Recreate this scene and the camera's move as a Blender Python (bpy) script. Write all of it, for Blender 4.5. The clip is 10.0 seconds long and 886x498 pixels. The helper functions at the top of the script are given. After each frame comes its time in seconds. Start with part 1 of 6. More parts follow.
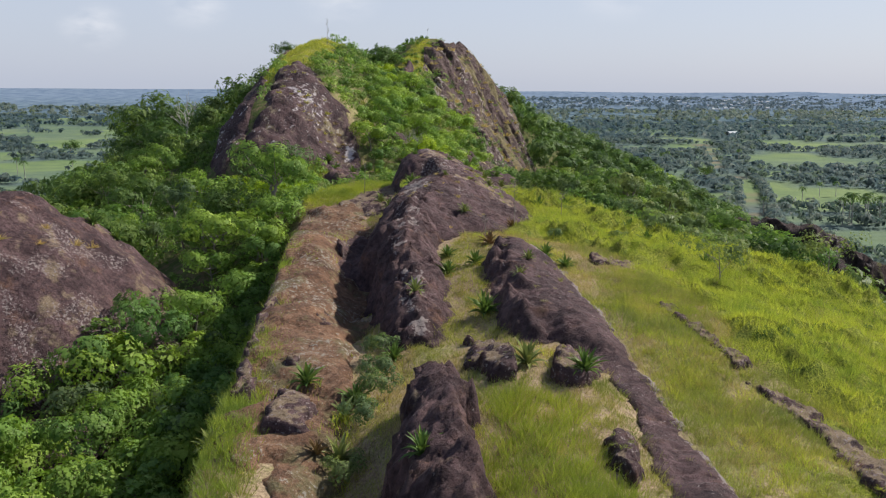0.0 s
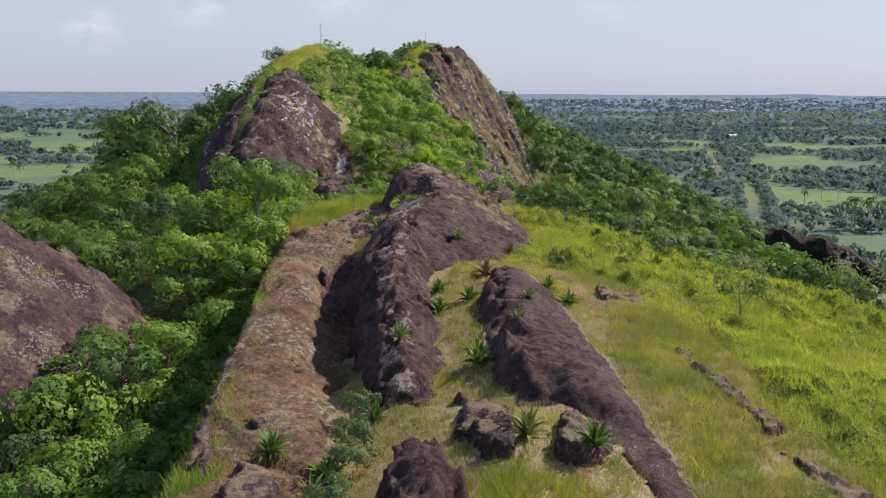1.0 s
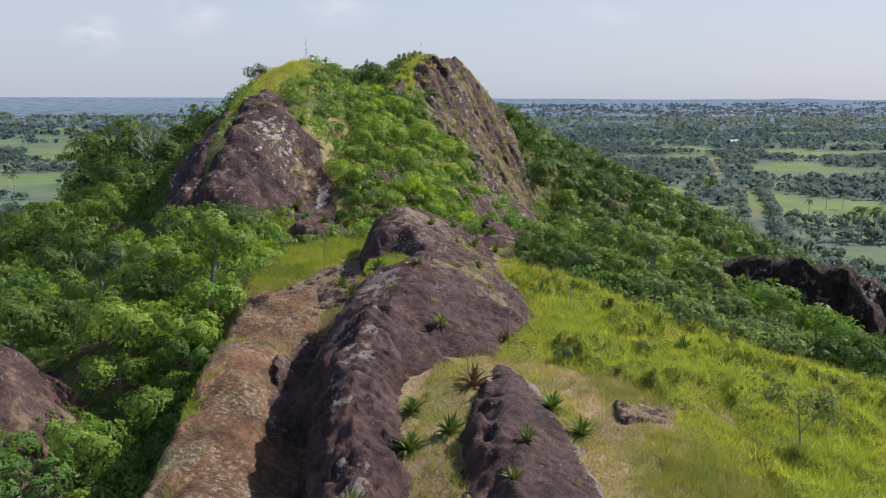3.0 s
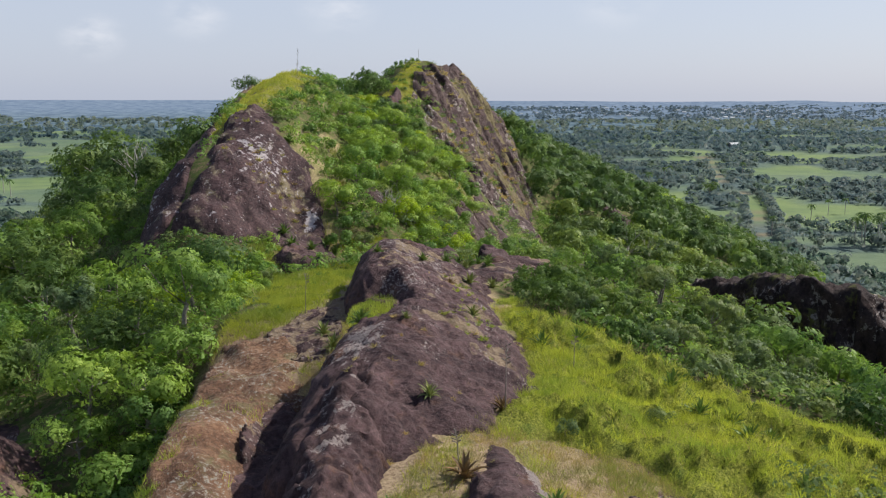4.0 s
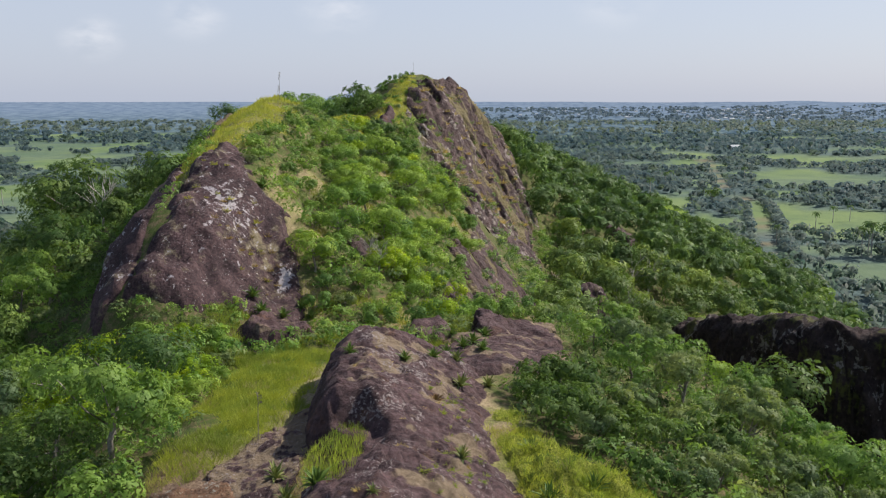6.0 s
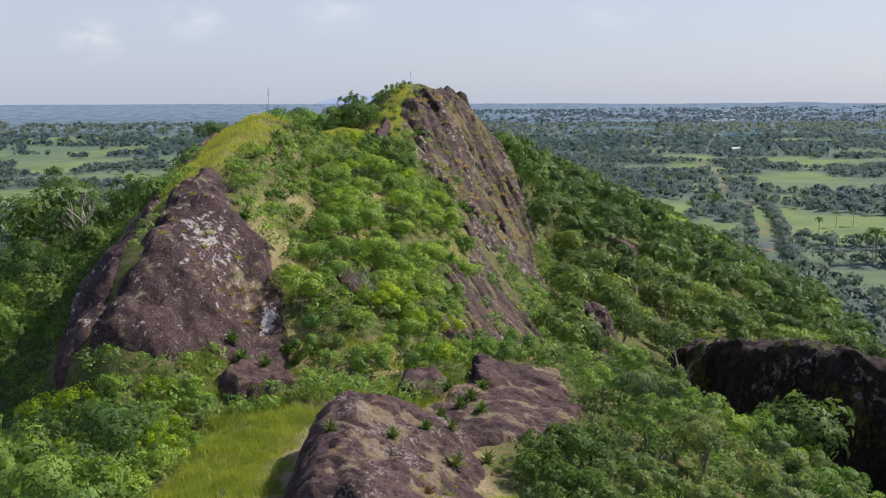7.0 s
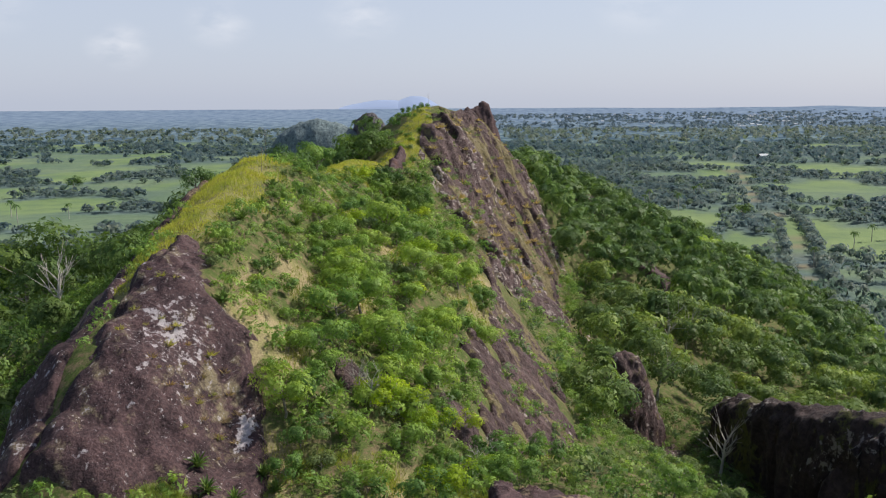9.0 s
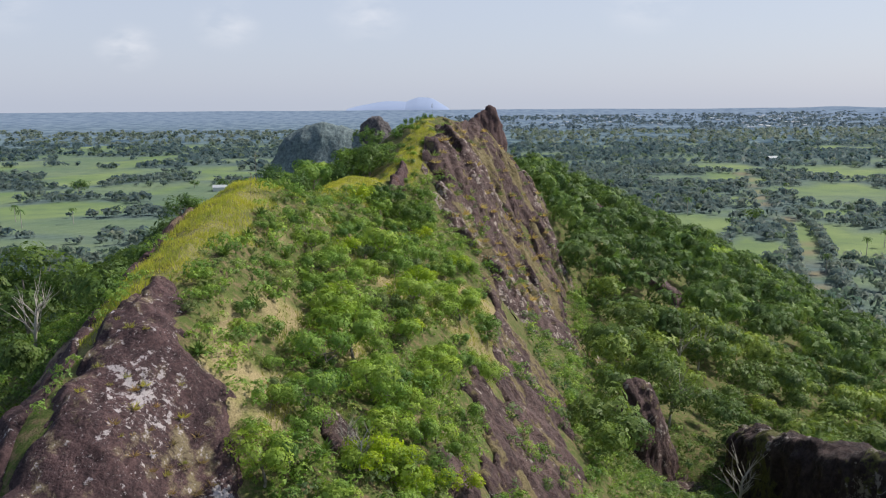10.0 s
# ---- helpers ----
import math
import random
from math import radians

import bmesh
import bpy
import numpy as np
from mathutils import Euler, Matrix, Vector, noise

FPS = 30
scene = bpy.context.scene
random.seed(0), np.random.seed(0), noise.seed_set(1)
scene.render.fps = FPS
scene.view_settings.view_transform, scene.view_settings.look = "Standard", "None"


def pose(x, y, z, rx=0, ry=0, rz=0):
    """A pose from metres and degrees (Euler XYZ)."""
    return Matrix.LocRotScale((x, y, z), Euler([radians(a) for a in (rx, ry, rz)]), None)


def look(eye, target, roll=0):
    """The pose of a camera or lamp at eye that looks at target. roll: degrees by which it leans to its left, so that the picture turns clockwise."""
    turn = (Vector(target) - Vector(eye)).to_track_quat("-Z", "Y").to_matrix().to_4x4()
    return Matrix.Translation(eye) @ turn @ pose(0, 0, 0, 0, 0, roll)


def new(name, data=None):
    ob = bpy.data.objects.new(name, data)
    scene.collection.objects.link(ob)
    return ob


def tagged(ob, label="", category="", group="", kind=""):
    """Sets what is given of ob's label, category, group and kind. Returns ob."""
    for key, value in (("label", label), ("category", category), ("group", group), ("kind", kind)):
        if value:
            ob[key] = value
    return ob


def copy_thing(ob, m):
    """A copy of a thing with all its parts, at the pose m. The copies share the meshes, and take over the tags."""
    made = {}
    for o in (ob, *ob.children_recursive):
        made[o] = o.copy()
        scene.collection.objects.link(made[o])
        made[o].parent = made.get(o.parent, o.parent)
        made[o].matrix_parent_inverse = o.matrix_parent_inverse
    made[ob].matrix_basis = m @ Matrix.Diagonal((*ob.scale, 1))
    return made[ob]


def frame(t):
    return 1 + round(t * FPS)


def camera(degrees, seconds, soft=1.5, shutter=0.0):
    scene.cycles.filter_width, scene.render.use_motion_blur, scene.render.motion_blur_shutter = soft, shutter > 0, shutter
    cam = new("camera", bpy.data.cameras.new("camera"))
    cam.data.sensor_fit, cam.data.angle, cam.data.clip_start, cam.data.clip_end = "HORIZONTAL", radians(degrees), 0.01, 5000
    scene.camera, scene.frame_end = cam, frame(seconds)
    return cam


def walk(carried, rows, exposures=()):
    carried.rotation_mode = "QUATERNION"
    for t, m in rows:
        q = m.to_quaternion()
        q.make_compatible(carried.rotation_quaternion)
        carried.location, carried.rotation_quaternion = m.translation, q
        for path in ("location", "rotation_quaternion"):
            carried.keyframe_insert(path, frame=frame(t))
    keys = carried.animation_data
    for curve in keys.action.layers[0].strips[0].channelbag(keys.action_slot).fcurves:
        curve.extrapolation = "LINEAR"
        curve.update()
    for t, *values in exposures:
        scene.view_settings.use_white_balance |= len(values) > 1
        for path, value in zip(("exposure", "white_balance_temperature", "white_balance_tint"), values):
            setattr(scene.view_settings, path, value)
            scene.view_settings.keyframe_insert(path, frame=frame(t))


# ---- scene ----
from mathutils.bvhtree import BVHTree

cam = camera(53.1, 10.0, 1.15)
METRES, EYE, TILT, LEAN, TURN = 60.0, 72.0, -10.3, -0.4, 0.0
ROWS = [
    (0.0, 0.0, 0.0, 0.0, 0.0, 0.0, -0.0),
    (0.5, 0.0034, 0.0378, 0.0111, -0.01, 0.07, 0.05),
    (1.0, 0.0075, 0.0765, 0.0253, -0.0, 0.16, 0.08),
    (1.5, 0.0119, 0.1159, 0.0408, 0.01, 0.25, 0.1),
    (2.0, 0.0162, 0.1559, 0.0568, 0.01, 0.33, 0.13),
    (2.5, 0.0198, 0.1963, 0.0738, 0.01, 0.38, 0.16),
    (4.0, 0.0319, 0.3162, 0.1323, -0.0, 0.57, 0.23),
    (4.5, 0.0355, 0.3555, 0.1545, -0.01, 0.6, 0.27),
    (5.0, 0.0386, 0.3956, 0.1774, -0.02, 0.59, 0.28),
    (5.5, 0.042, 0.4376, 0.2011, -0.03, 0.58, 0.31),
    (7.0, 0.052, 0.5773, 0.2779, -0.04, 0.68, 0.49),
    (7.5, 0.0547, 0.63, 0.3056, -0.01, 0.74, 0.54),
    (8.0, 0.0582, 0.6824, 0.3338, 0.52, 0.82, 0.51),
    (8.5, 0.0628, 0.7334, 0.3622, 1.23, 0.89, 0.4),
    (9.0, 0.0672, 0.7852, 0.3905, 1.46, 0.94, 0.41),
    (9.5, 0.0724, 0.8364, 0.4192, 1.6, 0.95, 0.42),
    (10.0, 0.0777, 0.8887, 0.4474, 1.94, 0.99, 0.4),
]
walk(cam, [(t, pose(0, 0, EYE, TILT, LEAN, TURN) @ pose(METRES * x, METRES * y, METRES * z, 90 + pitch, roll, yaw)) for t, x, y, z, yaw, pitch, roll in ROWS], exposures=[(0.0, 0.0), (10.0, 0.0)])

# ---- sky and sun ----
SUN_AZIMUTH, SUN_HEIGHT = 64.0, 44.0
world = bpy.data.worlds.new("sky")
scene.world = world
world.use_nodes = True
wn, wl = world.node_tree.nodes, world.node_tree.links
wn.clear()
sky = wn.new("ShaderNodeTexSky")
sky.sky_type, sky.sun_disc = "NISHITA", False
sky.sun_elevation, sky.sun_rotation = radians(SUN_HEIGHT), radians(SUN_AZIMUTH)
sky.altitude, sky.air_density, sky.dust_density, sky.ozone_density = 100, 1.0, 1.6, 1.5
where = wn.new("ShaderNodeTexCoord")
stretch = wn.new("ShaderNodeMapping")
stretch.inputs["Scale"].default_value = (7.0, 7.0, 16.0)
stretch.inputs["Location"].default_value = (0.7, 0.2, 0.35)
puffs = wn.new("ShaderNodeTexNoise")
puffs.inputs["Scale"].default_value, puffs.inputs["Detail"].default_value = 3.2, 6.0
puff_ramp = wn.new("ShaderNodeMapRange")
puff_ramp.inputs["From Min"].default_value, puff_ramp.inputs["From Max"].default_value = 0.36, 0.66
# a few small fair-weather clouds: direction, size, density
veil = None
for cx, cy, cz, size, density in [(-0.358, 0.932, 0.06, 0.04, 0.75), (-0.261, 0.962, 0.084, 0.045, 0.45), (-0.113, 0.989, 0.097, 0.055, 0.45), (-0.457, 0.884, 0.099, 0.05, 0.3), (0.183, 0.977, 0.105, 0.06, 0.3)]:
    away = wn.new("ShaderNodeVectorMath")
    away.operation = "SUBTRACT"
    away.inputs[1].default_value = (cx, cy, cz)
    wl.new(where.outputs["Generated"], away.inputs[0])
    squash = wn.new("ShaderNodeVectorMath")
    squash.operation = "MULTIPLY"
    squash.inputs[1].default_value = (1.0, 1.0, 1.35)
    wl.new(away.outputs["Vector"], squash.inputs[0])
    far_off = wn.new("ShaderNodeVectorMath")
    far_off.operation = "LENGTH"
    wl.new(squash.outputs["Vector"], far_off.inputs[0])
    fade = wn.new("ShaderNodeMapRange")
    fade.interpolation_type = "SMOOTHSTEP"
    for socket, value in zip(("From Min", "From Max", "To Min", "To Max"), (0.0, size, density, 0.0)):
        fade.inputs[socket].default_value = value
    wl.new(far_off.outputs["Value"], fade.inputs["Value"])
    if veil is None:
        veil = fade.outputs["Result"]
    else:
        union = wn.new("ShaderNodeMath")
        union.operation = "MAXIMUM"
        wl.new(veil, union.inputs[0])
        wl.new(fade.outputs["Result"], union.inputs[1])
        veil = union.outputs[0]
torn = wn.new("ShaderNodeMath")
torn.operation = "MULTIPLY"
wl.new(veil, torn.inputs[0])
wl.new(puff_ramp.outputs["Result"], torn.inputs[1])
cloud = wn.new("ShaderNodeMix")
cloud.data_type = "RGBA"
cloud.inputs["B"].default_value = (8.2, 8.3, 8.8, 1)
pale = wn.new("ShaderNodeMix")
pale.data_type = "RGBA"
rise = wn.new("ShaderNodeSeparateXYZ")
haze = wn.new("ShaderNodeMapRange")
haze.interpolation_type = "SMOOTHSTEP"
for socket, value in zip(("From Min", "From Max", "To Min", "To Max"), (0.11, 0.48, 0.72, 0.06)):
    haze.inputs[socket].default_value = value
pale.inputs["B"].default_value = (5.7, 6.25, 7.7, 1)
back = wn.new("ShaderNodeBackground")
back.inputs["Strength"].default_value = 0.108
out = wn.new("ShaderNodeOutputWorld")
wl.new(where.outputs["Generated"], stretch.inputs["Vector"])
wl.new(stretch.outputs["Vector"], puffs.inputs["Vector"])
wl.new(puffs.outputs["Fac"], puff_ramp.inputs["Value"])
wl.new(sky.outputs["Color"], pale.inputs["A"])
wl.new(where.outputs["Generated"], rise.inputs["Vector"])
wl.new(rise.outputs["Z"], haze.inputs["Value"])
wl.new(haze.outputs["Result"], pale.inputs["Factor"])
wl.new(pale.outputs["Result"], cloud.inputs["A"])
wl.new(torn.outputs[0], cloud.inputs["Factor"])
wl.new(cloud.outputs["Result"], back.inputs["Color"])
wl.new(back.outputs["Background"], out.inputs["Surface"])

sun = new("sun", bpy.data.lights.new("sun", "SUN"))
sun.data.energy, sun.data.angle, sun.data.color = 5.0, radians(0.6), (1.0, 0.94, 0.84)
az, el = radians(SUN_AZIMUTH), radians(SUN_HEIGHT)
sun.matrix_world = look((300 * math.sin(az) * math.cos(el), 300 * math.cos(az) * math.cos(el), 300 * math.sin(el)), (0, 0, 0))


# ---- materials ----
def material(name):
    m = bpy.data.materials.new(name)
    m.use_nodes = True
    n, l = m.node_tree.nodes, m.node_tree.links
    return m, n, l, n["Principled BSDF"]


def noise_node(n, l, scale, detail=4.0, rough=0.55, space="Object"):
    co = n.new("ShaderNodeTexCoord")
    tex = n.new("ShaderNodeTexNoise")
    tex.inputs["Scale"].default_value, tex.inputs["Detail"].default_value, tex.inputs["Roughness"].default_value = scale, detail, rough
    l.new(co.outputs[space], tex.inputs["Vector"])
    return tex.outputs["Fac"]


def ramp(n, l, value, low, high, a=(0, 0, 0), b=(1, 1, 1)):
    r = n.new("ShaderNodeValToRGB")
    e = r.color_ramp.elements
    e[0].position, e[1].position, e[0].color, e[1].color = low, high, (*a, 1), (*b, 1)
    l.new(value, r.inputs["Fac"])
    return r.outputs["Color"]


def mix(n, l, factor, a, b, kind="MIX"):
    x = n.new("ShaderNodeMix")
    x.data_type, x.blend_type = "RGBA", kind
    for socket, value in ((x.inputs["Factor"], factor), (x.inputs["A"], a), (x.inputs["B"], b)):
        if isinstance(value, (int, float)):
            socket.default_value = value
        elif isinstance(value, tuple):
            socket.default_value = (*value, 1)
        else:
            l.new(value, socket)
    return x.outputs["Result"]


def relief(n, l, shader, height, strength, distance):
    b = n.new("ShaderNodeBump")
    b.inputs["Strength"].default_value, b.inputs["Distance"].default_value = strength, distance
    l.new(height, b.inputs["Height"])
    l.new(b.outputs["Normal"], shader.inputs["Normal"])


def shifted(n, l, value, attribute, channel, amount):
    """value plus amount times one channel of a mesh attribute."""
    at = n.new("ShaderNodeAttribute")
    at.attribute_name = attribute
    sep = n.new("ShaderNodeSeparateColor")
    l.new(at.outputs["Color"], sep.inputs["Color"])
    add = n.new("ShaderNodeMath")
    add.operation = "MULTIPLY_ADD"
    l.new(sep.outputs[channel], add.inputs[0])
    add.inputs[1].default_value = amount
    l.new(value, add.inputs[2])
    return add.outputs[0]


def rock_material(name, dark, mid, lichen, crust, grain=3.0, spot=2.4, streak=(0.5, 0.5, 0.5), lichen_at=0.72, crust_at=0.70, rough=0.85, rust=None):
    """Bare rock with fine grain, lichen spots and crusts of dry moss, whose spread the mesh's "crust" attribute raises."""
    m, n, l, s = material(name)
    co = n.new("ShaderNodeTexCoord")
    shape = n.new("ShaderNodeMapping")
    shape.inputs["Scale"].default_value = streak
    l.new(co.outputs["Object"], shape.inputs["Vector"])
    broad = n.new("ShaderNodeTexNoise")
    broad.inputs["Scale"].default_value, broad.inputs["Detail"].default_value, broad.inputs["Roughness"].default_value = 1.0, 7.0, 0.6
    l.new(shape.outputs["Vector"], broad.inputs["Vector"])
    body = mix(n, l, ramp(n, l, broad.outputs["Fac"], 0.34, 0.66), dark, mid)
    fine = noise_node(n, l, grain, 9, 0.72)
    if rust:
        body = mix(n, l, ramp(n, l, noise_node(n, l, 0.55, 6, 0.7), 0.56, 0.68), body, rust)
    body = mix(n, l, 1.0, body, ramp(n, l, fine, 0.36, 0.62, (0.52, 0.52, 0.54), (1.42, 1.39, 1.36)), "MULTIPLY")
    dry = shifted(n, l, noise_node(n, l, 0.75, 8, 0.68), "crust", "Green", 0.34)
    straw = mix(n, l, ramp(n, l, fine, 0.35, 0.65), tuple(0.6 * c for c in crust), crust)
    body = mix(n, l, ramp(n, l, dry, crust_at - 0.03, crust_at + 0.08), body, straw)
    pale = shifted(n, l, noise_node(n, l, spot, 6, 0.72), "crust", "Red", 0.34)
    body = mix(n, l, ramp(n, l, pale, lichen_at, lichen_at + 0.03), body, lichen)
    flecks = shifted(n, l, noise_node(n, l, 3.1 * spot, 5, 0.75), "crust", "Red", 0.16)
    body = mix(n, l, ramp(n, l, flecks, lichen_at - 0.01, lichen_at + 0.03), body, tuple(0.75 * c for c in lichen))
    l.new(body, s.inputs["Base Color"])
    s.inputs["Roughness"].default_value = rough
    s.inputs["Specular IOR Level"].default_value = 0.25
    both = n.new("ShaderNodeMath")
    both.operation = "MULTIPLY_ADD"
    l.new(noise_node(n, l, grain * 0.3, 6, 0.6), both.inputs[0])
    both.inputs[1].default_value = 0.9
    l.new(fine, both.inputs[2])
    relief(n, l, s, both.outputs[0], 0.9, 0.75 / grain)
    return m


def leaf_material(name, low, high, glow=0.35, rough=0.5, lace=0.0, spread=0.65, sheen=(1.3, 1.35, 0.8)):
    m, n, l, s = material(name)
    info = n.new("ShaderNodeObjectInfo")
    geo = n.new("ShaderNodeNewGeometry")
    spray = n.new("ShaderNodeMapRange")
    l.new(geo.outputs["Random Per Island"], spray.inputs["Value"])
    spray.inputs["To Min"].default_value, spray.inputs["To Max"].default_value = 0.5 - 0.5 * spread, 0.5 + 0.5 * spread
    hue = mix(n, l, spray.outputs["Result"], low, high)
    crown = n.new("ShaderNodeAttribute")
    crown.attribute_name = "tone"
    crown_tone = n.new("ShaderNodeMath")
    crown_tone.operation = "MULTIPLY_ADD"
    l.new(crown.outputs["Fac"], crown_tone.inputs[0])
    crown_tone.inputs[1].default_value, crown_tone.inputs[2].default_value = 0.2, 0.5
    hue = mix(n, l, 1.0, hue, ramp(n, l, crown_tone.outputs[0], 0.1, 0.9, (0.62, 0.72, 0.82), (1.38, 1.28, 1.15)), "MULTIPLY")
    big = noise_node(n, l, 0.35, 3)
    hue = mix(n, l, 1.0, hue, ramp(n, l, big, 0.32, 0.68, (0.7, 0.78, 0.8), (1.25, 1.15, 1.0)), "MULTIPLY")
    tint = mix(n, l, info.outputs["Random"], (0.75, 0.82, 0.85), (1.2, 1.1, 0.9))
    hue = mix(n, l, 1.0, hue, tint, "MULTIPLY")
    l.new(hue, s.inputs["Base Color"])
    s.inputs["Roughness"].default_value = rough
    s.inputs["Specular IOR Level"].default_value = 0.12
    through_leaf = n.new("ShaderNodeBsdfTranslucent")
    l.new(mix(n, l, 1.0, hue, sheen, "MULTIPLY"), through_leaf.inputs["Color"])
    both = n.new("ShaderNodeMixShader")
    both.inputs["Fac"].default_value = glow
    l.new(s.outputs["BSDF"], both.inputs[1])
    l.new(through_leaf.outputs["BSDF"], both.inputs[2])
    if lace:
        gap = n.new("ShaderNodeBsdfTransparent")
        cut = n.new("ShaderNodeMixShader")
        l.new(ramp(n, l, noise_node(n, l, lace, 1, 0.5), 0.455, 0.475), cut.inputs["Fac"])
        l.new(gap.outputs["BSDF"], cut.inputs[1])
        l.new(both.outputs["Shader"], cut.inputs[2])
        both = cut
    l.new(both.outputs["Shader"], n["Material Output"].inputs["Surface"])
    return m


PALE, STRAW = (0.28, 0.235, 0.225), (0.27, 0.20, 0.135)
ROCK = rock_material("dark_volcanic_rock", (0.048, 0.029, 0.032), (0.118, 0.074, 0.076), PALE, STRAW, 3.2, 5.5, lichen_at=0.70, crust_at=0.69, rust=(0.125, 0.068, 0.05))
SPOTTED_ROCK = rock_material("white_spotted_rock", (0.042, 0.026, 0.029), (0.094, 0.057, 0.059), (0.42, 0.38, 0.39), (0.24, 0.195, 0.12), 4.0, 1.5, lichen_at=0.66, crust_at=0.66)
SLAB_ROCK = rock_material("weathered_brown_slab", (0.090, 0.048, 0.032), (0.25, 0.145, 0.088), (0.30, 0.275, 0.235), (0.20, 0.165, 0.085), 4.5, 4.5, (0.5, 0.45, 0.5), 0.63, 0.58)
BLACK_ROCK = rock_material("black_weathered_rock", (0.026, 0.018, 0.019), (0.06, 0.041, 0.040), (0.24, 0.21, 0.2), (0.10, 0.10, 0.03), 1.5, 0.9)
CLIFF_ROCK = rock_material("streaked_cliff_rock", (0.050, 0.031, 0.033), (0.115, 0.078, 0.074), (0.34, 0.29, 0.26), (0.21, 0.17, 0.085), 1.4, 0.9, (0.45, 0.30, 0.10), 0.70, 0.64)
# rock greyed and paled: distance haze painted into its colour
HAZED_FAR_ROCK = rock_material("hazed_far_rock", (0.085, 0.08, 0.088), (0.15, 0.135, 0.14), (0.24, 0.24, 0.24), (0.12, 0.16, 0.10), 0.4, 0.2)
# woodland green washed out to blue-grey, as painted haze
HAZED_DOME = rock_material("hazed_wooded_dome", (0.12, 0.165, 0.18), (0.17, 0.22, 0.225), (0.19, 0.23, 0.215), (0.14, 0.19, 0.18), 0.35, 0.2)
LEAF_DARK = leaf_material("dark_green_leaves", (0.055, 0.11, 0.04), (0.14, 0.225, 0.075), 0.36, lace=7.0)
LEAF_MID = leaf_material("green_leaves", (0.097, 0.19, 0.055), (0.228, 0.36, 0.115), 0.36, lace=7.0)
LEAF_LIGHT = leaf_material("light_green_leaves", (0.165, 0.28, 0.06), (0.32, 0.455, 0.12), 0.36, lace=7.0)
LEAF_GREY = leaf_material("grey_green_leaves", (0.12, 0.18, 0.09), (0.245, 0.315, 0.165), 0.42, lace=7.0)
LEAF_YELLOW = leaf_material("yellow_green_leaves", (0.22, 0.34, 0.03), (0.38, 0.50, 0.05), 0.42, lace=7.0)
WOOD_DARK = leaf_material("dark_woodland_leaves", (0.058, 0.108, 0.042), (0.155, 0.235, 0.09), 0.3, lace=4.0)
WOOD_MID = leaf_material("green_woodland_leaves", (0.095, 0.17, 0.05), (0.23, 0.32, 0.105), 0.3, lace=4.0)
# leaves out on the plain: aerial haze painted in as paler, bluer green
LEAF_FAR_HAZED = leaf_material("hazed_far_wood_leaves", (0.118, 0.17, 0.20), (0.178, 0.235, 0.258), 0.5, sheen=(1.1, 1.15, 1.15))
LEAF_RIM_HAZED = leaf_material("hazed_rim_wood_leaves", (0.10, 0.146, 0.205), (0.155, 0.208, 0.265), 0.5, sheen=(1.1, 1.15, 1.2))
LEAF_PLAIN_HAZED = leaf_material("hazed_plain_tree_leaves", (0.10, 0.152, 0.138), (0.165, 0.228, 0.188), 0.5, sheen=(1.1, 1.15, 1.05))
AGAVE_LEAF = leaf_material("agave_leaf", (0.075, 0.145, 0.04), (0.20, 0.29, 0.09), 0.2, 0.4)
AGAVE_PALE = leaf_material("pale_agave_leaf", (0.18, 0.23, 0.09), (0.28, 0.31, 0.13), 0.15, 0.4)
AGAVE_RED = leaf_material("withered_agave_leaf", (0.14, 0.07, 0.045), (0.30, 0.21, 0.12), 0.1, 0.6)
GRASS_LUSH = leaf_material("lush_yellow_green_grass", (0.18, 0.255, 0.045), (0.52, 0.57, 0.15), 0.5)
GRASS_GREEN = leaf_material("green_grass", (0.20, 0.22, 0.065), (0.42, 0.43, 0.16), 0.45)
GRASS_FRESH = leaf_material("fresh_green_grass", (0.15, 0.215, 0.04), (0.37, 0.43, 0.12), 0.45)
GRASS_CREST = leaf_material("yellow_crest_grass", (0.36, 0.38, 0.06), (0.60, 0.57, 0.16), 0.45)
GRASS_TAN = leaf_material("withered_tan_grass", (0.20, 0.15, 0.09), (0.40, 0.32, 0.21), 0.3)
GRASS_DRY = leaf_material("dry_straw_grass", (0.26, 0.21, 0.11), (0.62, 0.52, 0.31), 0.35)


def bark_material():
    m, n, l, s = material("grey_bark")
    l.new(ramp(n, l, noise_node(n, l, 6, 5), 0.3, 0.7, (0.12, 0.10, 0.08), (0.32, 0.29, 0.25)), s.inputs["Base Color"])
    s.inputs["Roughness"].default_value = 0.9
    return m


BARK = bark_material()


def plain_material(name, colour, rough=0.7):
    m, n, l, s = material(name)
    l.new(mix(n, l, noise_node(n, l, 0.8, 4), tuple(0.8 * c for c in colour), tuple(1.15 * c for c in colour)), s.inputs["Base Color"])
    s.inputs["Roughness"].default_value = rough
    return m


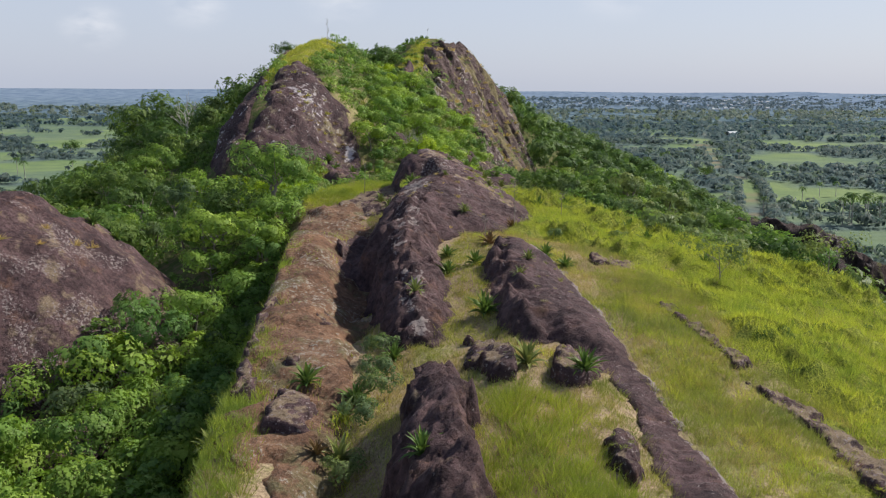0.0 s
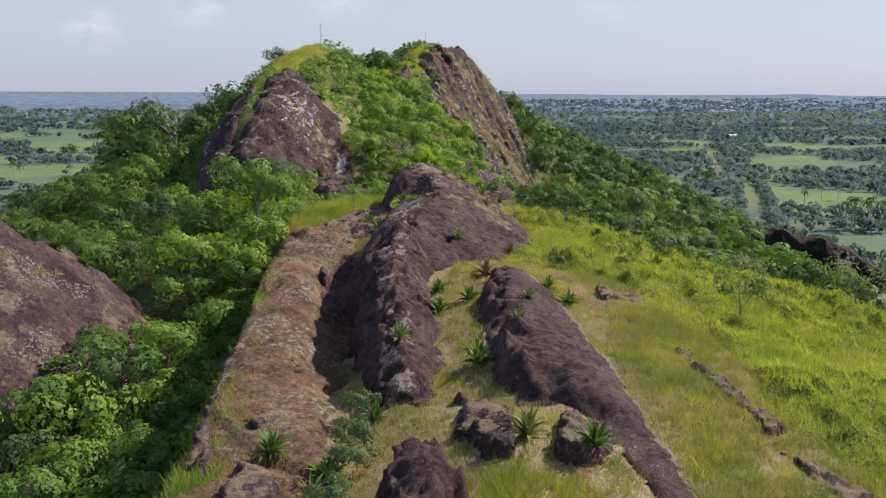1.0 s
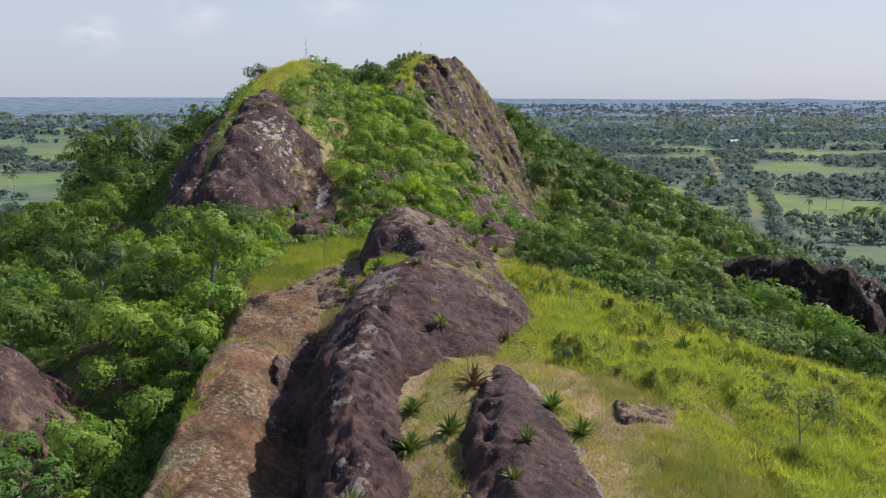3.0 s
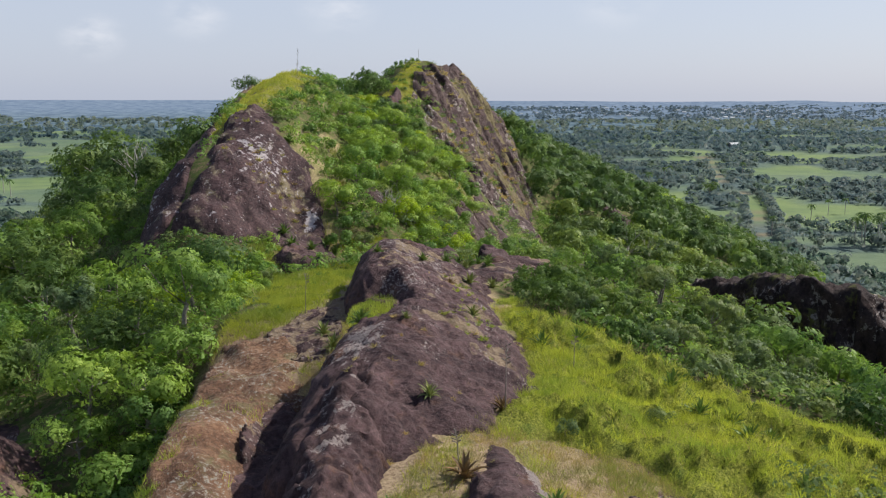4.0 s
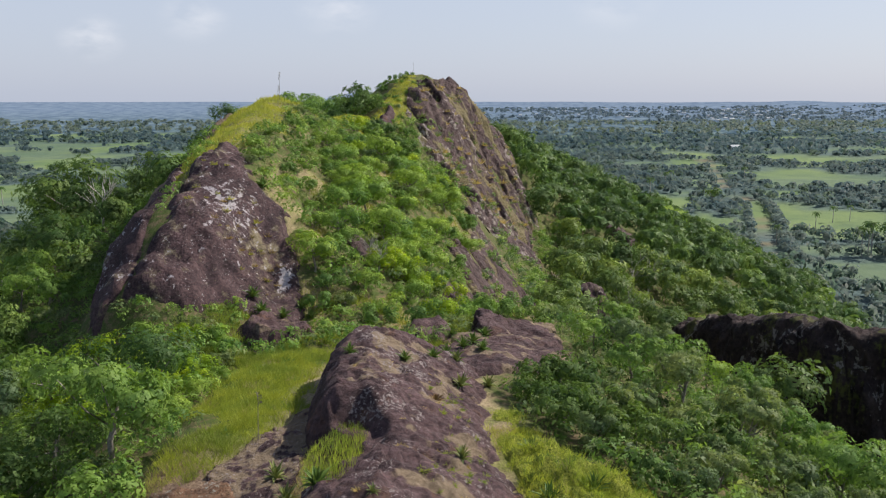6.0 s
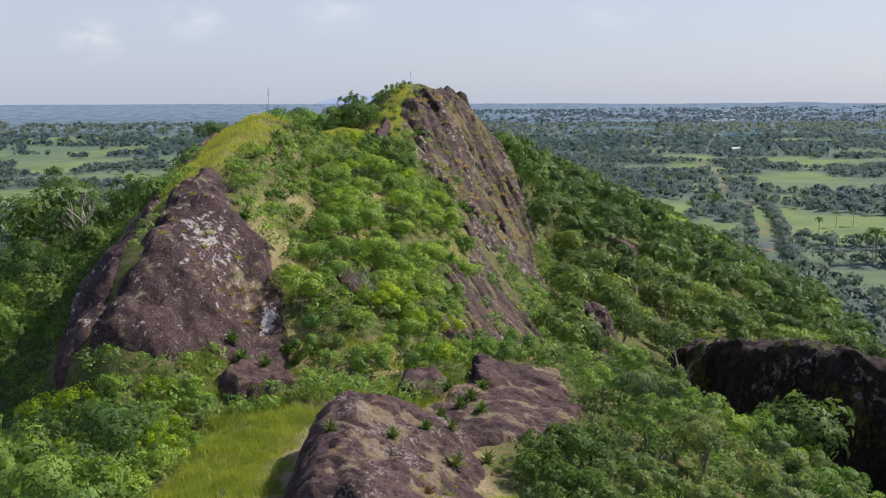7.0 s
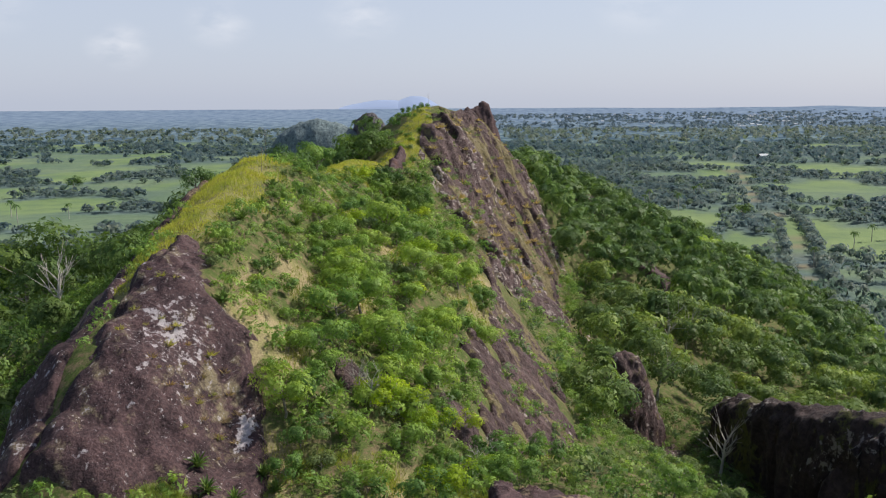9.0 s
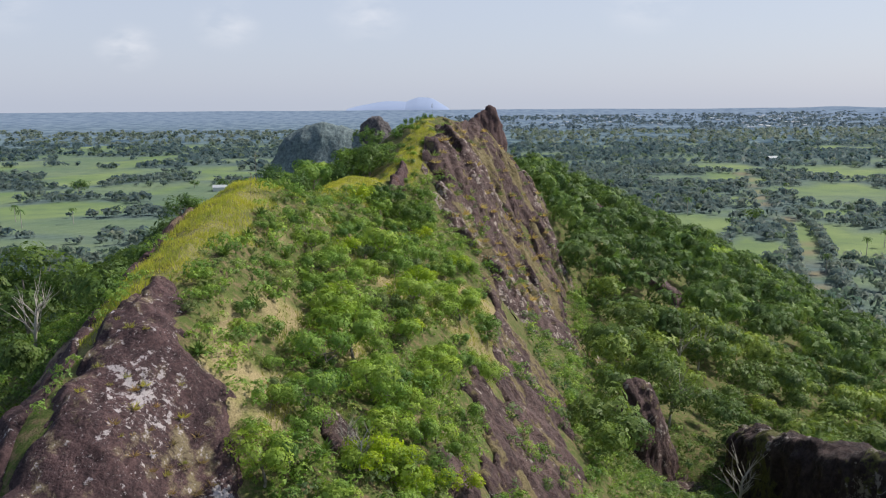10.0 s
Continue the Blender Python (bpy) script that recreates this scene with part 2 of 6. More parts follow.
def ground_material():
    m, n, l, s = material("ground_cover")
    at = n.new("ShaderNodeAttribute")
    at.attribute_name = "cover"
    sep = n.new("ShaderNodeSeparateColor")
    l.new(at.outputs["Color"], sep.inputs["Color"])
    fine = noise_node(n, l, 7.0, 8, 0.75)
    broad = noise_node(n, l, 0.5, 6, 0.65)
    straw = mix(n, l, ramp(n, l, fine, 0.36, 0.62), (0.17, 0.115, 0.075), (0.47, 0.365, 0.24))
    straw = mix(n, l, ramp(n, l, broad, 0.50, 0.64), straw, mix(n, l, ramp(n, l, fine, 0.36, 0.62), (0.10, 0.095, 0.04), (0.34, 0.31, 0.14)))
    lush = mix(n, l, ramp(n, l, fine, 0.3, 0.72), (0.08, 0.115, 0.015), (0.20, 0.24, 0.03))
    floor = mix(n, l, ramp(n, l, fine, 0.3, 0.7), (0.035, 0.055, 0.015), (0.12, 0.155, 0.045))
    litter = mix(n, l, ramp(n, l, fine, 0.3, 0.7), (0.09, 0.065, 0.04), (0.24, 0.19, 0.11))
    floor = mix(n, l, ramp(n, l, noise_node(n, l, 1.3, 6, 0.7), 0.47, 0.6), floor, litter)
    soil = mix(n, l, ramp(n, l, fine, 0.36, 0.62), (0.12, 0.075, 0.052), (0.33, 0.235, 0.165))
    c = mix(n, l, sep.outputs["Red"], straw, lush)
    c = mix(n, l, sep.outputs["Blue"], c, soil)
    c = mix(n, l, sep.outputs["Green"], c, floor)
    # the plain: pastures, crops and scrub, whose blue-grey tone is painted haze
    wide = noise_node(n, l, 0.006, 5)
    patch = noise_node(n, l, 0.035, 5, 0.65)
    meadow = mix(n, l, ramp(n, l, wide, 0.4, 0.62), (0.135, 0.205, 0.085), (0.21, 0.27, 0.115))
    meadow = mix(n, l, ramp(n, l, patch, 0.45, 0.7), meadow, (0.125, 0.18, 0.095))
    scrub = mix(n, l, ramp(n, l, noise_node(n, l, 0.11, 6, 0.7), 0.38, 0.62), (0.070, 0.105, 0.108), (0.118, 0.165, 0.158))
    at2 = n.new("ShaderNodeAttribute")
    at2.attribute_name = "plain"
    sep2 = n.new("ShaderNodeSeparateColor")
    l.new(at2.outputs["Color"], sep2.inputs["Color"])
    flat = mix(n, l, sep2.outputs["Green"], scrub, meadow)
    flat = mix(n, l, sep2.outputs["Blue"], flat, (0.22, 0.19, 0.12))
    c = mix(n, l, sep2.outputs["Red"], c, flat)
    l.new(c, s.inputs["Base Color"])
    s.inputs["Roughness"].default_value = 0.95
    s.inputs["Specular IOR Level"].default_value = 0.1
    relief(n, l, s, fine, 0.5, 0.15)
    return m


GROUND = ground_material()


# ---- the lie of the land ----
def vnoise(x, y, seed=0):
    """Smooth value noise, about -1 to 1, one cell per metre."""
    x, y = np.asarray(x, float), np.asarray(y, float)
    ix, iy = np.floor(x).astype(np.int64), np.floor(y).astype(np.int64)
    fx, fy = x - ix, y - iy
    fx, fy = fx * fx * fx * (fx * (fx * 6 - 15) + 10), fy * fy * fy * (fy * (fy * 6 - 15) + 10)

    def lattice(a, b):
        n = ((a * 374761393 + b * 668265263 + seed * 97463) & 0xFFFFFFFF) & 0xFFFFFFFF
        n = ((n ^ (n >> 13)) * 1274126177) & 0xFFFFFFFF
        n = ((n ^ (n >> 16)) * 2246822519) & 0xFFFFFFFF
        return ((n ^ (n >> 15)) & 0xFFFF) / 32767.5 - 1.0

    low = lattice(ix, iy) * (1 - fx) + lattice(ix + 1, iy) * fx
    high = lattice(ix, iy + 1) * (1 - fx) + lattice(ix + 1, iy + 1) * fx
    return low * (1 - fy) + high * fy


def fractal(x, y, seed=0, octaves=4, gain=0.5):
    total, weight, scale = 0.0, 1.0, 1.0
    for k in range(octaves):
        total = total + weight * vnoise(np.asarray(x) * scale + 17.3 * k, np.asarray(y) * scale - 9.1 * k, seed + k)
        weight, scale = weight * gain, scale * 2.03
    return total


def spine(X, Y, line, left, right):
    """Height of a ridge: a crest line of (x, y, z), and how far it drops with the distance on either side of it."""
    best = np.full(np.shape(X), -1e9)
    for (x0, y0, z0), (x1, y1, z1) in zip(line, line[1:]):
        dx, dy = x1 - x0, y1 - y0
        length = math.hypot(dx, dy)
        s = np.clip(((X - x0) * dx + (Y - y0) * dy) / length ** 2, 0, 1)
        ex, ey = X - x0 - s * dx, Y - y0 - s * dy
        d = np.hypot(ex, ey)
        side = dx * ey - dy * ex
        blend = np.clip(0.5 + side / (length * (0.25 * d + 0.3)), 0, 1)
        drop = blend * np.interp(d, *zip(*left)) + (1 - blend) * np.interp(d, *zip(*right))
        best = np.maximum(best, z0 + s * (z1 - z0) - drop)
    return best


def fuse(k, *heights):
    top = np.maximum.reduce(heights)
    return top + k * np.log(sum(np.exp((h - top) / k) for h in heights))


NEAR_RIDGE = [(5, -60, 58.6), (4, 15, 61.0), (3, 27, 61.9), (2, 40, 62.9), (1, 55, 63.5), (-0.5, 72, 63.9), (-0.6, 84, 63.5), (0.5, 92, 62.6), (1.4, 98, 61.8), (2, 106, 57.5)]
FRONT_HILL = [(-20, 100.5, 61.0), (-20.6, 105, 66.6), (-20.3, 111, 70.8), (-19.6, 119, 73.8), (-20.2, 127, 75.4), (-20.9, 138, 77.0), (-21.2, 150, 79.2), (-20.8, 160, 80.2), (-18, 178, 75.6), (-16.5, 192, 76.2), (-15.5, 208, 77.0)]
PEAK = [(-13, 203, 73.4), (-10, 217, 76.5), (-6.5, 230, 80.0), (-4, 243, 83.3), (-6, 257, 85.6), (-2, 264, 86.2), (2, 270, 84.8), (6.5, 279, 80.0), (12.5, 288, 73.0), (17.5, 292, 67.0), (21.5, 296, 57)]
RIGHT_SPUR = [(12, 300, 60), (22, 340, 59), (25, 390, 60), (28, 440, 60), (34, 490, 50), (48, 550, 28)]
LEFT_SHELF = [(-7, 76, 62.8), (-9, 90, 61.5), (-18, 98.5, 60.4), (-35, 125, 55), (-49, 165, 58.5), (-46, 200, 60), (-38, 240, 60)]
LEFT_BASIN = [(-17, -40, 49), (-17, 30, 52.4), (-17.5, 52, 54), (-17, 66, 56.5), (-14, 82, 60)]
RIGHT_BENCH = [(38, 20, 50), (30, 75, 51), (28, 105, 44), (34, 150, 35), (44, 200, 29)]


GULLY = [(-2.5, 8), (-2.6, 20), (-2.9, 27), (-3.2, 31), (-3.7, 36), (-4.1, 44), (-4.6, 52), (-4.9, 60)]


def path_distance(X, Y, line):
    best = np.full(np.shape(X), 1e9)
    for (x0, y0), (x1, y1) in zip(line, line[1:]):
        dx, dy = x1 - x0, y1 - y0
        s = np.clip(((X - x0) * dx + (Y - y0) * dy) / (dx * dx + dy * dy), 0, 1)
        best = np.minimum(best, np.hypot(X - x0 - s * dx, Y - y0 - s * dy))
    return best


def land(X, Y):
    """Height of the ground at plan places."""
    X, Y = np.asarray(X, float), np.asarray(Y, float)
    far = np.clip((np.hypot(X, Y - 120) - 260) / 500, 0, 1)
    plain = 0.6 * vnoise(X / 120, Y / 120, 5) + 2.2 * fractal(X / 700, Y / 700, 8, 2)
    h = fuse(
        0.9,
        plain,
        spine(X, Y, NEAR_RIDGE, [(0, 0), (3, 0.6), (6, 1.5), (10.6, 1.9), (11.4, 4.5), (13.2, 8.5), (18, 11), (40, 18), (120, 52), (400, 120)],
              [(0, 0), (8, 0.9), (16, 2.4), (24, 4.0), (32, 10), (60, 28), (120, 60), (400, 150)]),
        spine(X, Y, FRONT_HILL, [(0, 0), (2.5, 0.7), (4.5, 1.8), (6.5, 4.2), (10, 11), (30, 21), (100, 62), (400, 160)],
              [(0, 0), (3.5, 1.0), (9.5, 6.8), (20, 12.8), (25, 17.0), (33, 27), (45, 39), (80, 54), (140, 78), (400, 160)]),
        spine(X, Y, PEAK, [(0, 0), (4, 1.2), (9, 4.5), (14, 10), (40, 27), (100, 66), (400, 160)],
              [(0, 0), (3, 1.6), (7, 5.0), (11, 10), (15.6, 20), (30, 41), (60, 55), (140, 84), (400, 180)]),
        spine(X, Y, RIGHT_SPUR, [(0, 0), (30, 10), (100, 42), (400, 160)], [(0, 0), (10, 2.5), (32, 14), (60, 27), (112, 52), (400, 170)]),
        spine(X, Y, LEFT_SHELF, [(0, 0), (8, 1.2), (18, 7), (30, 15), (90, 54), (400, 160)], [(0, 0), (8, 0.8), (30, 9), (400, 160)]),
        spine(X, Y, LEFT_BASIN, [(0, 0), (12, 1.5), (40, 18), (90, 52), (400, 160)], [(0, 0), (6, 1.5), (40, 30), (400, 160)]),
        spine(X, Y, RIGHT_BENCH, [(0, 0), (10, 1.5), (40, 26), (400, 160)], [(0, 0), (16, 4), (60, 30), (130, 55), (400, 160)]),
    )
    h = h - np.interp(Y, [24, 28, 37, 43], [1.7, 0.3, 0.3, 2.0]) * np.exp(-(path_distance(X, Y, GULLY) / 1.75) ** 2)
    h = h - 0.3 * np.exp(-(path_distance(X, Y, [(1.5, 34), (1.3, 48)]) / 1.5) ** 2)
    h = h - 2.4 * np.exp(-((X + 11.5) / 5) ** 2 - ((Y - 107) / 6) ** 2)
    h = h - 2.8 * np.exp(-((X - 27) / 8.5) ** 2 - ((Y - 89) / 14) ** 2)
    h = h - 6.0 * np.exp(-((X - 34.5) / 5.5) ** 2 - ((Y - 187) / 11) ** 2)
    rough = np.clip(h / 12, 0, 1)
    return h + rough * (0.35 * fractal(X / 9, Y / 9, 21, 3) + 0.1 * fractal(X / 1.7, Y / 1.7, 31, 2))


# ---- mesh helpers ----
def mesh_of(name, verts, faces, mat, smooth=True, normals=None):
    verts, faces = np.asarray(verts, np.float32), np.asarray(faces, np.int32)
    me = bpy.data.meshes.new(name)
    count, sides = faces.shape
    me.vertices.add(len(verts))
    me.vertices.foreach_set("co", verts.ravel())
    me.loops.add(count * sides)
    me.loops.foreach_set("vertex_index", faces.ravel())
    me.polygons.add(count)
    me.polygons.foreach_set("loop_start", np.arange(0, count * sides, sides, dtype=np.int32))
    me.polygons.foreach_set("use_smooth", np.full(count, smooth))
    me.update(calc_edges=True)
    if normals is not None:
        me.normals_split_custom_set_from_vertices(np.asarray(normals, np.float32))
    me.materials.append(mat)
    return me


def part(name, me, parent, label="", at=None):
    ob = new(name, me)
    ob.parent = parent
    if at is not None:
        ob.matrix_basis = at
    return tagged(ob, label) if label else ob


def grid_faces(nx, ny):
    i = np.arange(nx * ny).reshape(ny, nx)
    return np.stack([i[:-1, :-1], i[:-1, 1:], i[1:, 1:], i[1:, :-1]], -1).reshape(-1, 4)


def pruned(verts, faces):
    used = np.unique(faces)
    index = np.full(len(verts), -1)
    index[used] = np.arange(len(used))
    return verts[used], index[faces]


def inside(X, Y, outline):
    """Signed distance to a closed outline in plan: plus inside."""
    X, Y = np.asarray(X, float), np.asarray(Y, float)
    best, odd = np.full(X.shape, 1e9), np.zeros(X.shape, bool)
    for (x0, y0), (x1, y1) in zip(outline, outline[1:] + outline[:1]):
        dx, dy = x1 - x0, y1 - y0
        s = np.clip(((X - x0) * dx + (Y - y0) * dy) / (dx * dx + dy * dy + 1e-9), 0, 1)
        best = np.minimum(best, np.hypot(X - x0 - s * dx, Y - y0 - s * dy))
        cross = ((y0 > Y) != (y1 > Y)) & (X < dx * (Y - y0) / (dy + (1e-9 if dy == 0 else 0)) + x0)
        odd ^= cross
    return np.where(odd, best, -best)


# ---- the ground: one sheet from the ridge to the horizon ----
def steps(start, stop, fine, growth, limit):
    """Line positions that are fine between start and stop and widen outwards."""
    mid = list(np.arange(start, stop, fine))
    d, p, after = fine, stop, []
    while p < limit:
        after.append(p)
        d *= growth
        p += d
    d, p, before = fine, start, []
    while p > -limit:
        d *= growth
        p -= d
        before.append(p)
    return np.array(before[::-1] + mid + after)


LANE = [(168, 460), (180, 502), (186, 525), (209, 594), (233, 671), (242, 719), (252, 805), (305, 1020), (367, 1270), (459, 1555), (619, 2040)]
MEADOWS = [(166, 728, 40, 66), (182, 602, 22, 52), (262, 615, 46, 84), (245, 890, 16, 50), (319, 1137, 36, 83), (480, 1203, 80, 120), (294, 778, 22, 30), (265, 1900, 40, 90), (720, 1783, 61, 84), (330, 1500, 70, 50),
           (-477, 1142, 50, 120), (-521, 1483, 49, 147), (-349, 813, 75, 62), (-458, 936, 40, 68), (-325, 995, 14, 90), (-700, 1300, 60, 60), (-813, 1921, 60, 80), (-640, 1050, 70, 40)]


def line_distance(X, Y, line):
    best = np.full(np.shape(X), 1e9)
    for (x0, y0), (x1, y1) in zip(line, line[1:]):
        dx, dy = x1 - x0, y1 - y0
        s = np.clip(((X - x0) * dx + (Y - y0) * dy) / (dx * dx + dy * dy), 0, 1)
        best = np.minimum(best, np.hypot(X - x0 - s * dx, Y - y0 - s * dy))
    return best


def meadow_cover(X, Y):
    m = np.clip(5 * (fractal(X / 170, Y / 120, 61, 4) - 0.62), 0, 1) * np.clip((np.asarray(Y) - 700) / 300, 0, 1)
    wob = 0.35 * fractal(np.asarray(X) / 40, np.asarray(Y) / 40, 71, 2)
    for x, y, a, b in MEADOWS:
        m = np.maximum(m, np.clip(6 * (1.05 + wob - np.hypot((X - x) / a, (Y - y) / b)), 0, 1))
    return m


def woodness(X, Y):
    """Above 0 in the woods and hedges of the plain, below in its open fields."""
    w = fractal(X / 120, Y / 60, 401, 4) + np.where(np.asarray(X) < 0, 0.02, 0.30) + 0.25 * np.clip((np.asarray(Y) - 1300) / 600, 0, 1)
    return np.minimum(w, 0.8 - 2 * meadow_cover(X, Y))


def ridge_top(X, Y):
    """1 on the open top of the near ridge and on the grassy crests, 0 in the woods."""
    edge = 1.6 * fractal(np.asarray(X) / 4, np.asarray(Y) / 4, 81, 3)
    top = inside(X, Y, [(-6.9, -60), (-6.9, 18), (-7.6, 26), (-8.9, 35), (-10.4, 48), (-11.3, 60), (-12, 68), (-10, 74), (-13, 90), (-10, 97), (-4, 94), (2, 93), (4.5, 88), (5.6, 81), (7.4, 76), (9.3, 71), (11.6, 66.5), (14.5, 63.5), (19, 62), (25, 60), (33, 55), (38, 30), (40, -60)])
    crest = inside(X, Y, [(-22.5, 112), (-21.0, 118), (-20.0, 119), (-18.9, 127), (-18.2, 142), (-17.4, 158), (-17.5, 164), (-23, 166), (-25.2, 158), (-25.6, 148), (-26, 136), (-25.6, 126), (-24, 118), (-25, 112)])
    saddle = inside(X, Y, [(-23, 192), (-15, 184), (-11.5, 190), (-10.3, 204), (-11.5, 214), (-17, 213), (-24, 204)])
    high = inside(X, Y, [(-11, 216), (-6, 216), (-3, 240), (-5, 262), (-9, 258), (-10, 235)])
    return np.clip((np.maximum(np.maximum(top, crest), np.maximum(saddle, high)) + edge) / 1.2 + 0.5, 0, 1)


def inside_soft(X, Y, outline):
    return np.clip(inside(X, Y, outline) / 2 + 0.5, 0, 1)


def build_ground():
    xs = steps(-30, 34, 0.75, 1.065, 5200)
    ys = np.concatenate([-np.cumsum(6 * 1.08 ** np.arange(54))[::-1], np.arange(0, 12, 2), np.arange(12, 100, 0.65), np.arange(100, 300, 1.25), 300 + np.cumsum(1.3 * 1.05 ** np.arange(104))])
    X, Y = np.meshgrid(xs, ys)
    Z = land(X, Y)
    me = mesh_of("ground", np.stack([X, Y, Z], -1).reshape(-1, 3), grid_faces(len(xs), len(ys)), GROUND)
    top = ridge_top(X, Y)
    lush = np.clip((X - 12.2 - 1.5 * fractal(X / 5, Y / 5, 91, 3)) / 3, 0, 1) * (Y < 80)
    lush = np.maximum(lush, np.clip((X - 5.6) / 3 + 0.8 * fractal(X / 5, Y / 5, 93, 2), 0, 1) * np.clip((Y - 48) / 5 + 0.7 * fractal(X / 3, Y / 3, 94, 2), 0, 1) * (Y < 95))
    lush = np.maximum(lush, np.clip((-5.0 - X) / 2, 0, 1) * np.clip((Y - 70) / 4, 0, 1) * (Y < 100))
    lush = np.maximum(lush, np.clip((X - 7.4) / 1.5, 0, 1) * np.clip(0.45 + 0.7 * fractal(X / 2.2, Y / 3.2, 96, 3), 0, 0.8) * (Y < 54))
    lush = np.maximum(lush, 0.55 * (Y > 110))
    bare = np.clip(1.6 * fractal(X / 5, Y / 7, 95, 4) - 0.55 + 0.5 * np.clip(1 - np.abs(X - 3) / 7, 0, 1), 0, 1) * (1 - lush) * (Y < 100)
    floor = 1 - top
    gaps = np.clip(2.4 * (fractal(X / 6, Y / 9, 97, 3) - 0.12), 0, 1) * inside_soft(X, Y, [(-15, 106), (-3, 94), (10, 94), (13, 130), (9, 190), (-4, 206), (-14, 200), (-15.5, 150)])
    floor = floor * (1 - gaps)
    lush = np.where(gaps > 0.3, 0.25, lush)
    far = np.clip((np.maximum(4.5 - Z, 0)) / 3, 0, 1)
    meadow = np.maximum(meadow_cover(X, Y), 0.55 * np.clip(0.5 - 3 * woodness(X, Y), 0, 1))
    lane = np.clip((2.6 - line_distance(X, Y, LANE)) / 2, 0, 1)
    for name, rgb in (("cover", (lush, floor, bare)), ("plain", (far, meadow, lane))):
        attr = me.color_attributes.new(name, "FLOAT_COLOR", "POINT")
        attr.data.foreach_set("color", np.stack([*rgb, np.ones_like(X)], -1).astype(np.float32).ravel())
    return tagged(new("ground", me), "ridge, wooded hill slopes and the wide plain below", "ground", kind="structure")


build_ground()


# ---- bare rock ----
def fractured(X, Y, size, seed):
    """Offsets of broken blocks: one level for each cell of a warped mosaic, with sharp joints."""
    wx = X / size + 0.55 * fractal(X / (1.5 * size), Y / (1.5 * size), seed, 2)
    wy = Y / size + 0.55 * fractal(X / (1.5 * size) + 31, Y / (1.5 * size), seed + 1, 2)
    shift = np.floor(wy) * 0.37
    return vnoise(np.floor(wx + shift) + 0.0, np.floor(wy) + 0.0, seed + 2)


def rock_mesh(name, bounds, step, height, mat, bump=0.25, grain=2.0, seed=0, sink=0.45, crust=None, blocks=(0, 0)):
    """The skin of a rock that stands out of the ground: height(X, Y) above sea, cut where it dips under the soil."""
    x0, x1, y0, y1 = bounds
    xs, ys = np.arange(x0, x1 + step, step), np.arange(y0, y1 + step, step)
    X, Y = np.meshgrid(xs, ys)
    ground = land(X, Y)
    Z = height(X, Y)
    Z = Z + bump * (fractal(X / grain, Y / grain, seed, 5, 0.55) + 0.5 * np.abs(fractal(X / (2.5 * grain), Y / (2.5 * grain), seed + 9, 3)))
    if blocks[1]:
        Z = Z + fractured(X, Y, blocks[0], seed + 31) * blocks[1] + fractured(X, Y, 0.37 * blocks[0], seed + 33) * 0.45 * blocks[1]
    crack = np.clip(1 - np.abs(fractal(X / (1.9 * grain), Y / (2.3 * grain), seed + 21, 3)) / 0.09, 0, 1)
    Z = Z - 0.8 * bump * crack
    gy, gx = np.gradient(Z, step)
    norm = np.sqrt(gx ** 2 + gy ** 2 + 1)
    push = bump * 0.9 * fractal((X + 0.8 * Z) / (0.8 * grain), (Y - 0.7 * Z) / (0.8 * grain), seed + 3, 4, 0.6) * np.clip(norm - 1, 0, 1.2)
    P = np.stack([X - gx / norm * push, Y - gy / norm * push, Z], -1).reshape(-1, 3)
    faces = grid_faces(len(xs), len(ys))
    keep = (Z > ground - sink).ravel()
    faces = faces[keep[faces].any(1)]
    red, green = crust(X, Y, Z, gx, gy) if crust else (0 * X, 0 * X)
    P = np.concatenate([P, np.clip(red, 0, 1).reshape(-1, 1), np.clip(green, 0, 1).reshape(-1, 1)], 1)
    P, faces = pruned(P, faces)
    me = mesh_of(name, P[:, :3], faces, mat)
    spread = me.color_attributes.new("crust", "FLOAT_COLOR", "POINT")
    spread.data.foreach_set("color", np.stack([P[:, 3], P[:, 4], 0 * P[:, 3], 0 * P[:, 3] + 1], -1).astype(np.float32).ravel())
    return me


def rock(name, label, *args, group="", **kw):
    return tagged(new(name, rock_mesh(name, *args, **kw)), label, "rock", group)


def lifted(outline, lift, edge=0.5, wobble=0.5, scale=1.6, seed=3, lean=None):
    """Height of a patch of rock that rises by lift inside an outline and dives under the soil outside it."""
    def height(X, Y):
        d = inside(X, Y, outline) + wobble * fractal(X / scale, Y / scale, seed, 3)
        rise = np.clip(d / edge, -1.5, 1)
        if lean:
            xs, ys = zip(*outline)
            along = [x * lean[0] + y * lean[1] for x, y in outline]
            q = (X * lean[0] + Y * lean[1] - min(along)) / (max(along) - min(along))
            rise = np.where(rise > 0, rise * np.clip(0.12 + 1.25 * q, 0, 1.3), rise)
        return land(X, Y) + np.where(rise > 0, lift * rise * (2 - rise), 1.2 * rise)
    return height


def bounds_of(outline, pad=1.5):
    xs, ys = zip(*outline)
    return min(xs) - pad, max(xs) + pad, min(ys) - pad, max(ys) + pad


ROCK_AREAS = []


def patch(label, outline, lift, mat, step=0.25, edge=0.5, wobble=0.4, scale=1.6, bump=0.15, grain=1.5, seed=3, name="rock_outcrop", group="", crust=None, lean=None):
    ROCK_AREAS.append(outline)
    return rock(name, label, bounds_of(outline), step, lifted(outline, lift, edge, wobble, scale, seed, lean), mat, bump=bump, grain=grain, seed=seed, group=group, crust=crust, blocks=(6 * step, 0.8 * bump))


